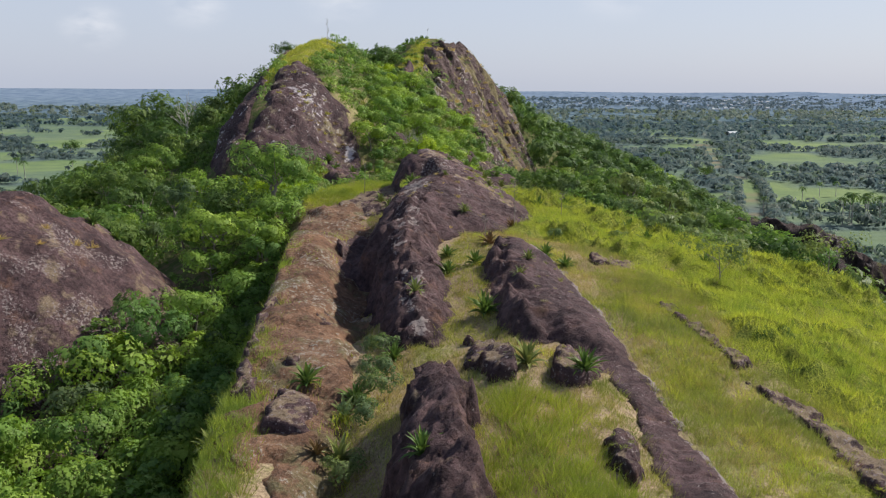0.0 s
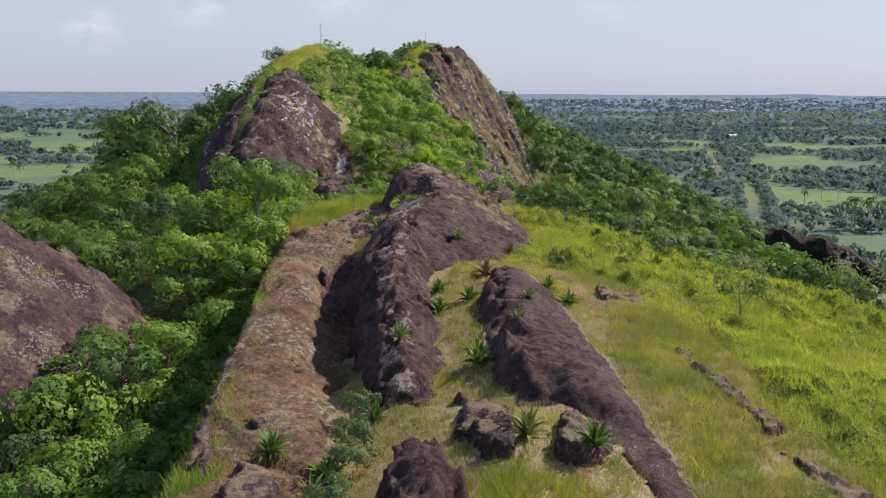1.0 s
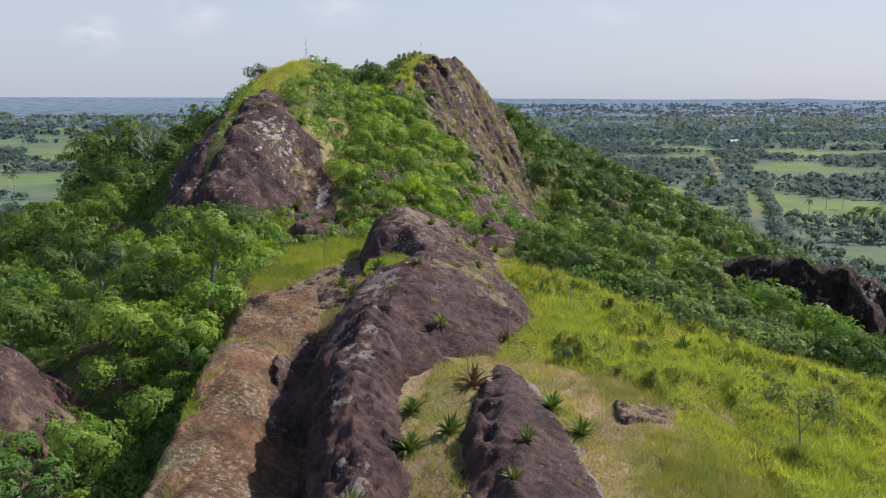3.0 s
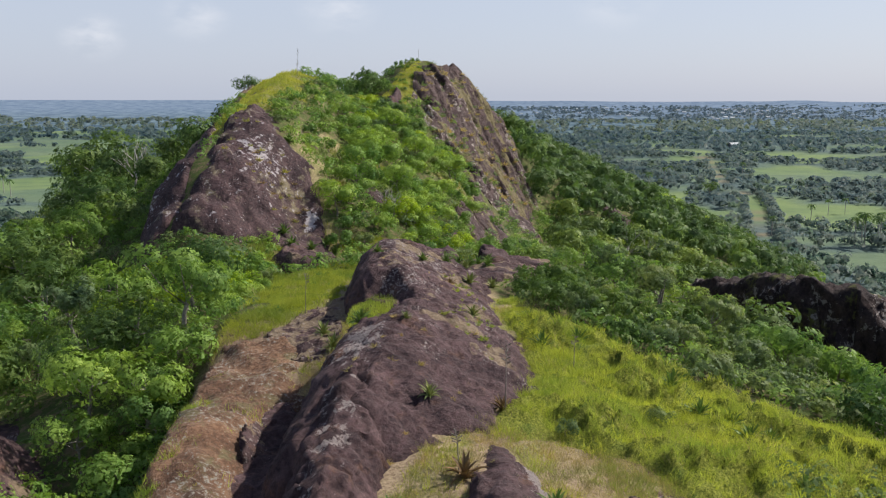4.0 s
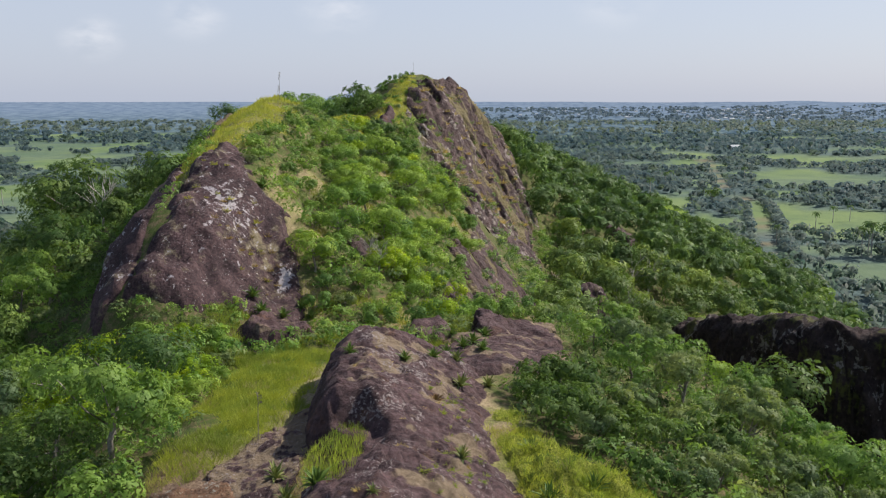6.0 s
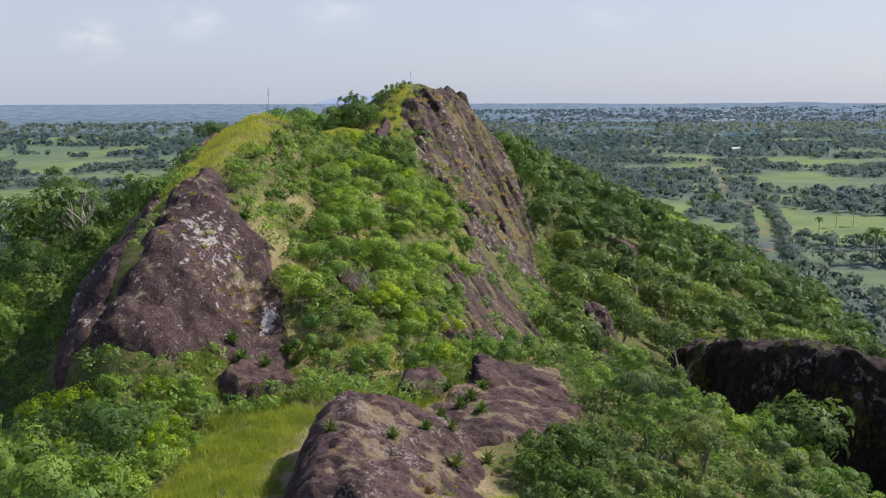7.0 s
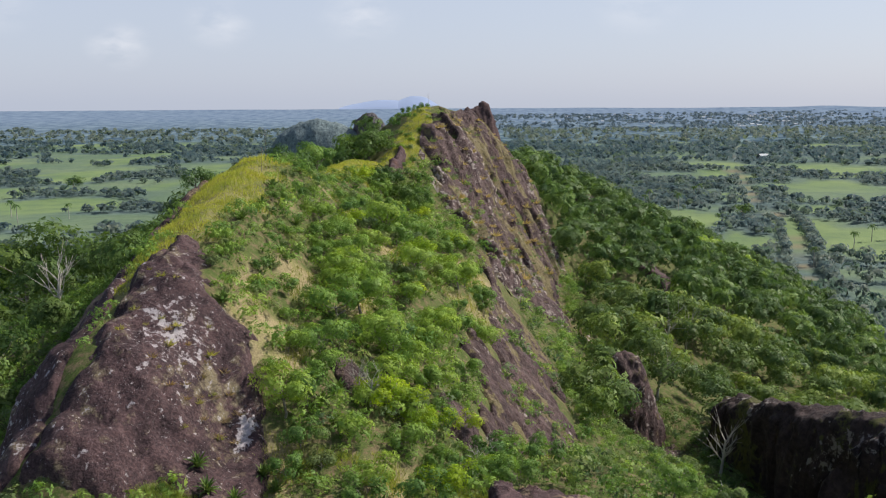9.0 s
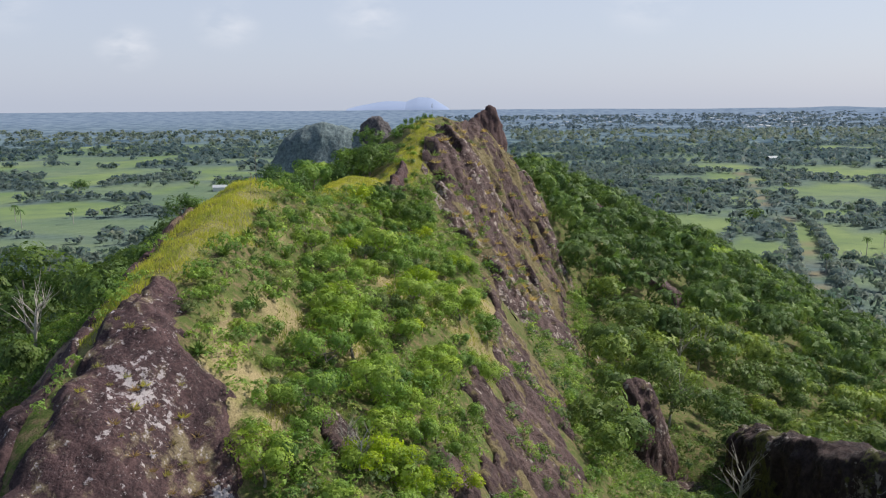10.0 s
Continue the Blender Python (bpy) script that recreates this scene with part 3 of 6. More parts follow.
def speckled(lichen, soil, size=4.0, seed=5):
    """Lichen and soil in loose patches."""
    def spread(X, Y, Z, gx, gy):
        return lichen * np.clip(1.4 * fractal(X / size, (Y + Z) / size, seed, 3) + 0.25, 0, 1), soil * np.clip(1.4 * fractal((X + 9) / size, (Y - Z) / size, seed + 7, 3) + 0.2, 0, 1)
    return spread


def turfed(X, Y, Z, gx, gy):
    """Dry turf on the flat top, bare rock on the steep faces."""
    slope = np.hypot(gx, gy)
    return 0.35 + 0 * X, np.clip(1.25 - 1.1 * slope + 0.5 * fractal(X / 0.6, Y / 0.6, 333, 3), 0, 1)


TURFED = []
# the broad brown slab west of the spine
patch("broad weathered brown rock slab streaked with orange soil", [(-10.6, 68.5), (-11, 61), (-10.2, 50), (-9.8, 44), (-9.3, 37), (-8.0, 32.5), (-6.2, 27), (-5.0, 22), (-4.6, 15), (-3.6, 15), (-3.5, 24), (-3.6, 30), (-3.2, 36), (-3.9, 44), (-4.6, 52), (-5.2, 60), (-5.4, 66), (-7.5, 70)], 0.3, SLAB_ROCK, 0.2, 0.8, 0.9, 2.4, 0.13, 1.6, 11, "rock_slab", crust=speckled(0.25, 0.4, 2.5))
# the spine that runs to the near summit: a wall to the west, a long smooth slope to the east
SPINE_LINE = [(-0.8, 34.6, 60.6), (-0.95, 36.5, 62.3), (-1.3, 41.5, 63.6), (-2.0, 47, 64.4), (-1.9, 53, 65.1), (-1.5, 58, 65.3)]
SUMMIT_LINE = [(-1.4, 52, 64.5), (-0.7, 57, 65.6), (0.0, 61, 66.1), (0.5, 64.6, 66.0), (1.4, 67, 65.3)]
REAR_LINE = [(1.4, 66, 65.0), (0.6, 70, 65.4), (-1.0, 72.6, 66.5), (-1.5, 79, 66.3), (-1.4, 83.6, 66.3), (-1.0, 85.6, 64.6), (-0.6, 87.5, 62.5)]
BROAD = [(0, 0), (1.2, 0.3), (2.4, 0.8), (3.1, 1.5), (3.6, 3.2), (4.4, 6)]
SOIL_POCKETS = [(2.6, 63.4, 1.1, 0.6), (1.6, 66.6, 1.3, 0.5), (3.6, 66.4, 0.9, 0.7), (3.9, 70.2, 1.0, 0.9), (2.4, 74.5, 0.8, 1.6), (-0.8, 76.5, 1.6, 2.2), (4.6, 60.8, 0.7, 1.2), (1.4, 70.0, 0.6, 1.2), (-2.6, 61.4, 0.7, 1.0), (3.0, 78.5, 0.9, 1.2), (-0.6, 81.0, 1.4, 1.6), (1.6, 82.8, 1.0, 1.0)]
WALL = [(0, 0), (0.9, 0.5), (1.3, 1.3), (1.75, 3.6), (2.6, 6)]


def west_crust(X, Y, Z, gx, gy):
    """Pale lichen along the western brow, dry soil in the hollows of the summit."""
    brow = np.exp(-((X - np.interp(Y, [36, 47, 60, 75], [-0.9, -2.2, -1.9, -2.2])) / 0.9) ** 2) * np.clip((66 - Y) / 10, 0, 1)
    soil = 0 * X
    for x, y, a, b in SOIL_POCKETS:
        soil = np.maximum(soil, 1.3 * np.exp(-((X - x) / a) ** 2 - ((Y - y) / b) ** 2))
    soil = (soil + 0.75 * fractal(X / 0.9, Y / 0.9, 303, 4) - 0.15) * (soil > 0.02)
    slope = np.hypot(gx, gy)
    pale = brow * np.clip(2.2 - slope, 0.15, 1) + 0.3 * np.exp(-((X - np.interp(Y, [52, 60, 64], [-2.2, -3.0, -2.2])) / 0.8) ** 2 - ((Y - 59) / 5) ** 2)
    pale = pale * np.clip(0.75 + 1.1 * fractal(X / 0.8, Y / 0.8, 305, 3), 0.1, 1.2)
    specks = 0.45 * np.clip(1.5 * fractal(X / 1.4, Y / 1.4, 307, 3) + 0.1, 0, 1) * np.clip((Y - 52) / 6, 0, 1)
    return 0.7 * pale * np.clip(0.45 + 1.7 * fractal(X / 0.45, Y / 0.45, 309, 3), 0, 1.2) + specks + 0.10 * np.clip((Y - 68) / 6, 0, 1), soil


def summit_height(X, Y):
    slope = [(0, 0), (1.2, 0.4), (2.4, 0.9), (4.0, 1.7), (5.7, 2.7), (6.9, 3.6), (8.1, 7)]
    h = np.maximum(spine(X, Y, SUMMIT_LINE, BROAD, slope), spine(X, Y, REAR_LINE, [(0, 0), (1.4, 0.3), (2.2, 1.0), (2.9, 2.6), (3.8, 5)], slope))
    ribs = 0.2 * fractal((Y + 0.35 * X) / 1.1, X / 7, 311, 2) * np.clip((X - 0.5) / 2, 0, 1)
    bowl = np.clip((1.12 - np.hypot((X + 2.0 - 0.1 * (Y - 67)) / 2.0, (Y - 67.6) / 4.1)) / 0.3, 0, 1)
    pits = 0.16 * np.clip((vnoise(X / 0.42, Y / 0.42, 317) - 0.62) / 0.2, 0, 1)
    return h + ribs - pits - bowl * np.clip(h - 64.8, 0, 4) - 0.35 * np.clip(52 - Y, 0, 9) ** 1.6 * np.clip((1.5 - X) / 1.5, 0, 1)


rock("rock_spine", "long dark volcanic rock spine with a pale lichened brow", (-5.5, 4, 32, 61), 0.13,
     lambda X, Y: spine(X, Y, SPINE_LINE, WALL, [(0, 0), (0.9, 0.45), (1.6, 1.1), (2.2, 2.4), (3, 5)]),
     ROCK, bump=0.22, grain=1.0, seed=17, crust=west_crust, blocks=(0.7, 0.16))
rock("rock_summit", "dark rounded rock summit with soil pockets and grass hollows", (-6.5, 11, 44, 92), 0.15, summit_height, ROCK, bump=0.16, grain=1.2, seed=19, crust=west_crust, blocks=(1.1, 0.09))
SPINE_AREA = [(-2.6, 36), (-0.4, 36), (0.3, 41), (0.0, 47), (1.6, 52), (4.4, 56), (6.2, 62), (6.2, 68), (4.8, 75), (3.6, 80), (1.5, 86), (-3, 86), (-4, 76), (-1.6, 68), (-1.2, 63), (-4, 58), (-3.4, 46)]
ROCK_AREAS.append(SPINE_AREA)


# the slabs and knobs east of it
EAST_WEST_EDGE = [(3.6, 52.5), (2.6, 47.5), (1.9, 43.5), (2.2, 39.7), (2.4, 36.1), (3.0, 33.6), (4.6, 33.2), (5.6, 31.8), (6.3, 29), (6.3, 25), (6.3, 18), (6.2, 8)]
EAST_EAST_EDGE = [(4.6, 52.5), (5.5, 47.8), (6.2, 43.7), (6.7, 38.6), (7.1, 34.4), (7.6, 31.0), (7.9, 27), (8.2, 22.5), (8.4, 16), (8.6, 8)]
EAST_AREA = EAST_WEST_EDGE + EAST_EAST_EDGE[::-1]
ROCK_AREAS.append(EAST_AREA)


def east_height(X, Y):
    """A smooth back that starts flush with the grass in the east and breaks down to the west in fluted lobes."""
    d = inside(X, Y, EAST_AREA) + 0.22 * fractal(X / 0.9, Y / 0.9, 321, 4)
    west, east = line_distance(X, Y, EAST_WEST_EDGE), line_distance(X, Y, EAST_EAST_EDGE)
    q = east / (west + east + 0.01)
    upper = np.clip((Y - 31) / 4, 0, 1)
    back = np.interp(q, [0, 0.2, 0.45, 0.62, 0.8, 0.92, 1], [0.05, 0.32, 0.62, 0.7, 0.5, 0.28, 0.0])
    lobes = (0.6 * fractal(X / 1.1 + 0.2 * Y, Y / 1.5, 327, 3) + 0.15) * np.clip(3 * q - 1.5, 0, 1) * np.clip(8 * (1 - q), 0, 1)
    flutes = 0.34 * np.abs(vnoise(Y / 0.5 + 0.4 * X, X / 2.5, 329)) * np.clip(2.5 * q - 1.0, 0, 1)
    grain = 0.10 * fractal((X - 0.35 * Y) / 0.8, Y / 5, 325, 3)
    rise = np.clip(d / 0.3, -1.5, 1)
    return land(X, Y) + np.where(rise > 0, 0.04 + rise * (upper * (1.25 * back + lobes - flutes) * np.clip((53 - Y) / 8, 0.12, 1) + (1 - upper) * 0.12 + grain), 1.2 * rise)


def ledge_crust(X, Y, Z, gx, gy):
    """A pale rim where the slab meets the eastern grass, loose lichen elsewhere."""
    red, green = speckled(0.3, 0.12, 1.2)(X, Y, Z, gx, gy)
    return red + 0.75 * np.exp(-(line_distance(X, Y, EAST_EAST_EDGE) / 0.22) ** 2), green


rock("rock_ledge", "dark bare rock slab running down through the grass", (0, 12, 8, 57), 0.13, east_height, ROCK, bump=0.07, grain=0.9, seed=23, crust=ledge_crust, blocks=(1.4, 0.035))
patch("dark rock knob with a steep broken face", [(-1.6, 25), (-1.1, 28.6), (0.1, 29.6), (0.9, 26.5), (1.2, 22), (1.3, 15), (-1.5, 15)], 1.5, ROCK, 0.12, 0.4, 0.3, 0.8, 0.18, 0.9, 29, crust=speckled(0.15, 0.5, 1.0), lean=(-0.2, 0.9))
for k, (outline, lift) in enumerate([
        ([(1.0, 35.4), (1.0, 31.7), (1.6, 29.8), (2.7, 29.4), (2.8, 33.0), (2.0, 34.6)], 0.5), ([(4.2, 32.0), (4.0, 29.8), (4.6, 29.0), (5.8, 30.0), (5.7, 31.6)], 0.6),
        ([(5.0, 25.8), (4.7, 23.8), (5.4, 23.0), (6.1, 24.8), (5.9, 26.4)], 0.5), ([(9.8, 40.4), (10.5, 39.6), (11.3, 36.6), (12.0, 33.4), (11.4, 32.8), (10.6, 36.2)], 0.22),
        ([(11.7, 32.4), (13.6, 30.2), (14.4, 26), (13.8, 20), (12.6, 20), (12.8, 27.7), (11.6, 31.6)], 0.25), ([(8.2, 48.2), (9.6, 49.6), (11.4, 50.0), (10.6, 47.6), (8.2, 46.9)], 0.12),
        ([(-5.9, 31.6), (-4.4, 31.2), (-4.4, 27.5), (-6.1, 28.6)], 0.6), ([(-6.9, 58.5), (-5.6, 59.5), (-5.2, 55.5), (-6.4, 54.5)], 0.8), ([(-8.65, 45.8), (-8.95, 43.6), (-8.75, 39.5), (-8.65, 37.0), (-8.15, 34.1), (-7.55, 31.1), (-6.9, 31.1), (-7.5, 34.1), (-8.0, 37.0), (-8.1, 39.5), (-8.3, 43.6), (-8.0, 45.8)], 0.6),
        ([(-8.3, 69.5), (-5.6, 75), (-4.2, 78), (-3.4, 72), (-4.4, 65), (-6.2, 66)], 0.12), ([(-6.6, 36.5), (-5.8, 37), (-5.6, 34.5), (-6.3, 34.2)], 0.35), ([(-6.2, 43), (-5.2, 44), (-4.8, 41), (-5.8, 40.4)], 0.3)]):
    patch("dark rock breaking through dry grass", outline, lift, ROCK, 0.11, 0.22, 0.25, 0.6, 0.09, 0.7, 31 + 2 * k, group="outcrops in the grass", crust=turfed, lean=(-0.85, -0.5))
    TURFED.append(outline)
# boulders beside the ridge
def boulder_crust(X, Y, Z, gx, gy):
    """Tan moss near the top and in streaks down the western half, lichen flecks all over."""
    red, green = speckled(0.5, 0.5, 2.2)(X, Y, Z, gx, gy)
    streak = np.clip(1.5 * fractal((X + 0.5 * Y) / 1.6, (X - Y) / 7, 351, 3) + 0.1, 0, 1) * np.clip((-27.5 - X) / 2, 0, 1)
    cap = np.clip(1.2 * fractal(X / 1.8, Y / 1.8, 353, 3) + 0.35, 0, 1) * np.exp(-((X + 32.5) / 2.0) ** 2 - ((Y - 54.5) / 2.2) ** 2)
    return red, green + 0.55 * streak + 1.2 * cap


rock("boulder", "huge dark rock dome among bushes with lichen streaks", (-46, -17, 40, 72), 0.25,
     lambda X, Y: spine(X, Y, [(-40, 53, 63.5), (-33, 56, 65.6), (-29.5, 58, 65.0), (-27, 60, 63.3), (-25, 61.5, 60.8)], [(0, 0), (3, 0.8), (6, 3.5), (9, 9)], [(0, 0), (3, 1.2), (6, 3.6), (10, 7.5), (13, 12)]),
     ROCK, bump=0.28, grain=2.6, seed=41, crust=boulder_crust, blocks=(3.0, 0.12))
rock("boulder", "long black rock wall rising out of the woods", (34, 88, 108, 205), 0.4,
     lambda X, Y: spine(X, Y, [(46.8, 191, 38.0), (46.6, 182, 41.4), (47.2, 170, 45.0), (49, 158, 48.2), (52.4, 148.5, 50.4), (55.5, 144, 50.8), (59.5, 142.5, 50.0), (63.5, 142.2, 47.6), (67.5, 142.5, 45.2), (74, 143, 37)], [(0, 0), (6, 1.6), (10, 6), (13, 18), (20, 30)], [(0, 0), (1.4, 0.4), (2.4, 3.0), (3.6, 16), (6, 30)]),
     BLACK_ROCK, bump=0.7, grain=3.0, seed=43, crust=speckled(0.55, 0.8, 4.0))
rock("rock_spire", "leaning dark rock spire with a pale edge", (24, 42, 184, 206), 0.25,
     lambda X, Y: spine(X, Y, [(29.6, 191.5, 46.4), (31.0, 192.2, 46.0), (32.8, 193.2, 42.5), (34.6, 194.2, 37), (36.4, 195.2, 31), (38.5, 197, 25)], [(0, 0), (1.0, 0.5), (2.4, 5), (3.8, 16)], [(0, 0), (1.4, 0.6), (3.0, 5), (4.4, 16)]),
     CLIFF_ROCK, bump=0.4, grain=1.6, seed=47, crust=speckled(0.5, 0.3, 2.0))
# the hill
def streaked(lichen, soil, wide=2.4, long=16.0, seed=5):
    """Lichen and soil in streaks that run down the cliff."""
    def spread(X, Y, Z, gx, gy):
        u, v = 0.83 * X + 0.55 * Y, 0.55 * X - 0.83 * Y
        u = u + 1.5 * wide * fractal(X / (3 * wide), Y / (4 * wide), seed + 11, 3)
        return lichen * np.clip(1.3 * fractal(u / wide, v / long, seed, 4) + 0.3, 0, 1), soil * np.clip(1.5 * fractal(u / wide + 7, v / long, seed + 7, 4) + 0.2, 0, 1)
    return spread


def grooved(height, depth, wide=3.0, long=26.0, seed=9):
    """A cliff cut by ribs and gullies down its fall line."""
    def grooves(X, Y):
        u, v = 0.83 * X + 0.55 * Y, 0.55 * X - 0.83 * Y
        u = u + 1.3 * wide * fractal(X / (4 * wide), Y / (5 * wide), seed + 11, 3)
        ribs = fractal(u / wide, v / long, seed, 4, 0.6)
        return height(X, Y) + depth * ribs - 0.9 * depth * np.clip(1 - np.abs(fractal(u / (1.6 * wide), v / long, seed + 5, 2)) / 0.12, 0, 1)
    return grooves


def face_crust(X, Y, Z, gx, gy):
    """White lichen gathered on the upper middle of the face, dry moss lower down."""
    spots = np.exp(-((X + 17) / 2.6) ** 2 - ((Y - 111.5) / 3.6) ** 2)
    stain = np.exp(-((X + 11.5) / 0.5) ** 2 - ((Y - 109.3) / 1.4) ** 2)
    moss = np.exp(-((X + 13.8) / 2.2) ** 2 - ((Y - 110.0) / 3.0) ** 2) + 0.5 * np.exp(-((X + 20.5) / 1.2) ** 2)
    return 0.12 + 0.36 * spots + 0.8 * stain, 0.15 + 0.4 * moss


patch("great dark rock face spotted with white lichen", [(-21, 127), (-18.4, 126), (-15.6, 117), (-12.2, 116), (-10.2, 109), (-8.8, 104), (-11, 102.4), (-14.7, 102.6), (-18, 99.6), (-22.6, 100.5), (-22.4, 104), (-21.6, 108), (-21.5, 117)], 0.6, SPOTTED_ROCK, 0.22, 1.0, 0.5, 3.0, 0.2, 3.0, 53, "rock_cliff", crust=face_crust)
patch("dark rock flank below a grassy ledge", [(-22.9, 101), (-22.7, 108), (-22.9, 116), (-24.2, 122), (-25.6, 121), (-27.4, 113), (-27.0, 104), (-25, 99)], 0.5, SPOTTED_ROCK, 0.25, 0.7, 0.5, 2.5, 0.2, 2.6, 55, "rock_cliff", crust=speckled(0.3, 0.35, 3.0))
patch("low dark rock hump at the foot of the hill", [(-13.4, 100.5), (-11.5, 103.2), (-8.6, 103.2), (-6.9, 98.6), (-12.1, 96.6)], 1.5, ROCK, 0.2, 0.9, 0.4, 1.6, 0.2, 1.6, 59, crust=speckled(0.3, 0.4))
patch("dark rock shoulder under the grassy crest", [(-28.5, 152), (-26, 152), (-26.2, 130), (-24.3, 119), (-26.5, 114), (-29, 130)], 0.8, ROCK, 0.35, 1.0, 0.8, 3.0, 0.3, 2.6, 57, crust=speckled(0.3, 0.7))
CLIFF_OUTLINE = [(-1.0, 262), (3, 269), (8, 277), (15, 287), (23, 292), (26, 266), (26, 238), (31, 226), (27, 219), (17, 204), (9.5, 192), (5.7, 206), (-0.5, 217), (-3.4, 224), (-2.5, 243)]
BAND_OUTLINE = [(7.5, 193), (10.6, 183), (16.2, 186), (17, 165), (16.5, 150), (16.5, 135), (13, 121), (9.5, 121), (8.6, 133), (6.4, 136)]
ROCK_AREAS.extend([CLIFF_OUTLINE, BAND_OUTLINE])
rock("rock_cliff", "steep purple-brown cliff under the hilltop with tan streaks", bounds_of(CLIFF_OUTLINE), 0.42, grooved(lifted(CLIFF_OUTLINE, 1.3, 2.0, 1.2, 7.0, 61), 1.2, 4.2, 22.0), CLIFF_ROCK, bump=0.5, grain=2.8, seed=61, crust=streaked(0.5, 0.85, 3.2, 9.0), blocks=(3.2, 0.45))
rock("rock_cliff", "steep bare rock band between bushes", bounds_of(BAND_OUTLINE), 0.3, grooved(lifted(BAND_OUTLINE, 0.7, 1.2, 1.9, 3.5, 67), 0.5, 2.2, 14, 13), CLIFF_ROCK, bump=0.3, grain=2.2, seed=67, crust=streaked(0.35, 0.7, 1.6, 9.0))
patch("dark rock strip on the hill crest", [(-9.6, 205), (-7.8, 212), (-7.2, 221), (-8.8, 222), (-9.8, 212)], 1.6, ROCK, 0.3, 0.8, 0.4, 3.0, 0.3, 2.5, 71)
patch("dark rock knob standing behind the summit", [(-0.2, 96.2), (0.2, 99.4), (2.4, 100.2), (3.8, 98.0), (3.0, 95.4), (1.0, 95.0)], 1.5, ROCK, 0.16, 0.7, 0.4, 1.4, 0.15, 1.3, 75, crust=speckled(0.3, 0.5, 1.5), lean=(-0.3, 0.9))
patch("dark rock flank with soil pockets below the summit", [(1.6, 86.5), (0.9, 91), (3.2, 95), (5.0, 101), (8.6, 108), (12.2, 107), (12.9, 97), (11.6, 89), (8.4, 86), (6.0, 84.5), (3.6, 84.5)], 0.45, ROCK, 0.18, 0.6, 0.7, 2.0, 0.14, 1.5, 77, crust=speckled(0.3, 0.95, 1.8))
patch("dark rock hump with a steep face", [(4.9, 100), (5.6, 104.5), (6.8, 106.8), (8.0, 104.4), (8.1, 98.5), (6.6, 96.1)], 1.3, ROCK, 0.18, 0.6, 0.4, 1.4, 0.15, 1.4, 79, crust=speckled(0.3, 0.4, 1.5), lean=(-0.2, 0.9))
patch("bare rock slabs between shrubs", [(4.0, 143.3), (5.4, 147), (8.6, 146.5), (10.5, 141.6), (9.0, 132), (7.0, 130.5), (5.5, 137)], 0.8, CLIFF_ROCK, 0.25, 0.8, 0.9, 2.5, 0.25, 2.0, 85, crust=streaked(0.35, 0.6, 1.4, 6.0))
patch("dark rock strip among bushes", [(5.2, 133), (6.8, 132), (7.6, 126), (9.0, 121), (7.2, 119.5), (5.6, 126)], 0.8, CLIFF_ROCK, 0.25, 0.7, 0.5, 2.0, 0.22, 1.8, 81, crust=speckled(0.3, 0.5, 1.8))
patch("low brown rock showing through scrub", [(-7.2, 120), (-5.4, 122), (-4.2, 119), (-5.6, 117)], 0.5, CLIFF_ROCK, 0.25, 0.7, 0.5, 1.6, 0.2, 1.5, 87, crust=speckled(0.3, 0.7, 1.5))
patch("small dark rock among bushes", [(2.0, 126.5), (5.0, 125), (6.2, 118.5), (4.5, 117.5), (2.2, 122)], 0.9, CLIFF_ROCK, 0.25, 0.8, 0.5, 2.0, 0.25, 2.0, 73)
patch("bare purple-brown rock slab on the wooded spur", [(37, 398), (42, 405), (55, 372), (53, 350), (47, 352)], 3.2, CLIFF_ROCK, 0.6, 1.5, 1.2, 5.0, 0.5, 4.0, 91, name="rock_cliff", crust=speckled(0.3, 0.4, 5.0))
patch("bare rock slide on the wooded spur", [(46, 296), (52, 302), (60, 280), (56, 274)], 2.6, CLIFF_ROCK, 0.6, 1.5, 1.2, 5.0, 0.5, 4.0, 93, name="rock_cliff", crust=speckled(0.3, 0.6, 5.0))
rock("rock_tower", "upright grey rock tower on a farther hill", (-25, 60, 665, 740), 0.8,
     lambda X, Y: spine(X, Y, [(4, 690, 76), (9, 695, 82), (14, 699, 84.5), (17, 701, 88), (19.5, 703, 87.2), (24, 706, 76), (28, 710, 52)], [(0, 0), (3, 1.5), (6, 14), (10, 50), (14, 90)], [(0, 0), (2, 1.2), (5, 14), (9, 50), (14, 90)]),
     ROCK, bump=0.9, grain=6.0, seed=79)
rock("wooded_dome", "low wooded dome on the farther hills", (-300, 20, 800, 1000), 2.5,
     lambda X, Y: spine(X, Y, [(-158, 900, 66), (-146, 894, 70.5), (-134, 892, 71.5), (-119, 894, 68), (-105, 900, 62)], [(0, 0), (8, 2), (18, 12), (30, 38), (46, 85)], [(0, 0), (8, 2), (18, 12), (30, 38), (46, 85)]),
     HAZED_DOME, bump=1.6, grain=9.0, seed=83)
rock("rock_tower", "blunt rock dome on a farther hill", (-126, -46, 855, 935), 1.2,
     lambda X, Y: spine(X, Y, [(-95, 899, 72), (-89, 895, 77.4), (-83, 895, 78), (-78, 899, 73)], [(0, 0), (4, 2), (11, 22), (26, 90)], [(0, 0), (4, 2), (11, 22), (26, 90)]),
     HAZED_FAR_ROCK, bump=1.0, grain=8.0, seed=83)


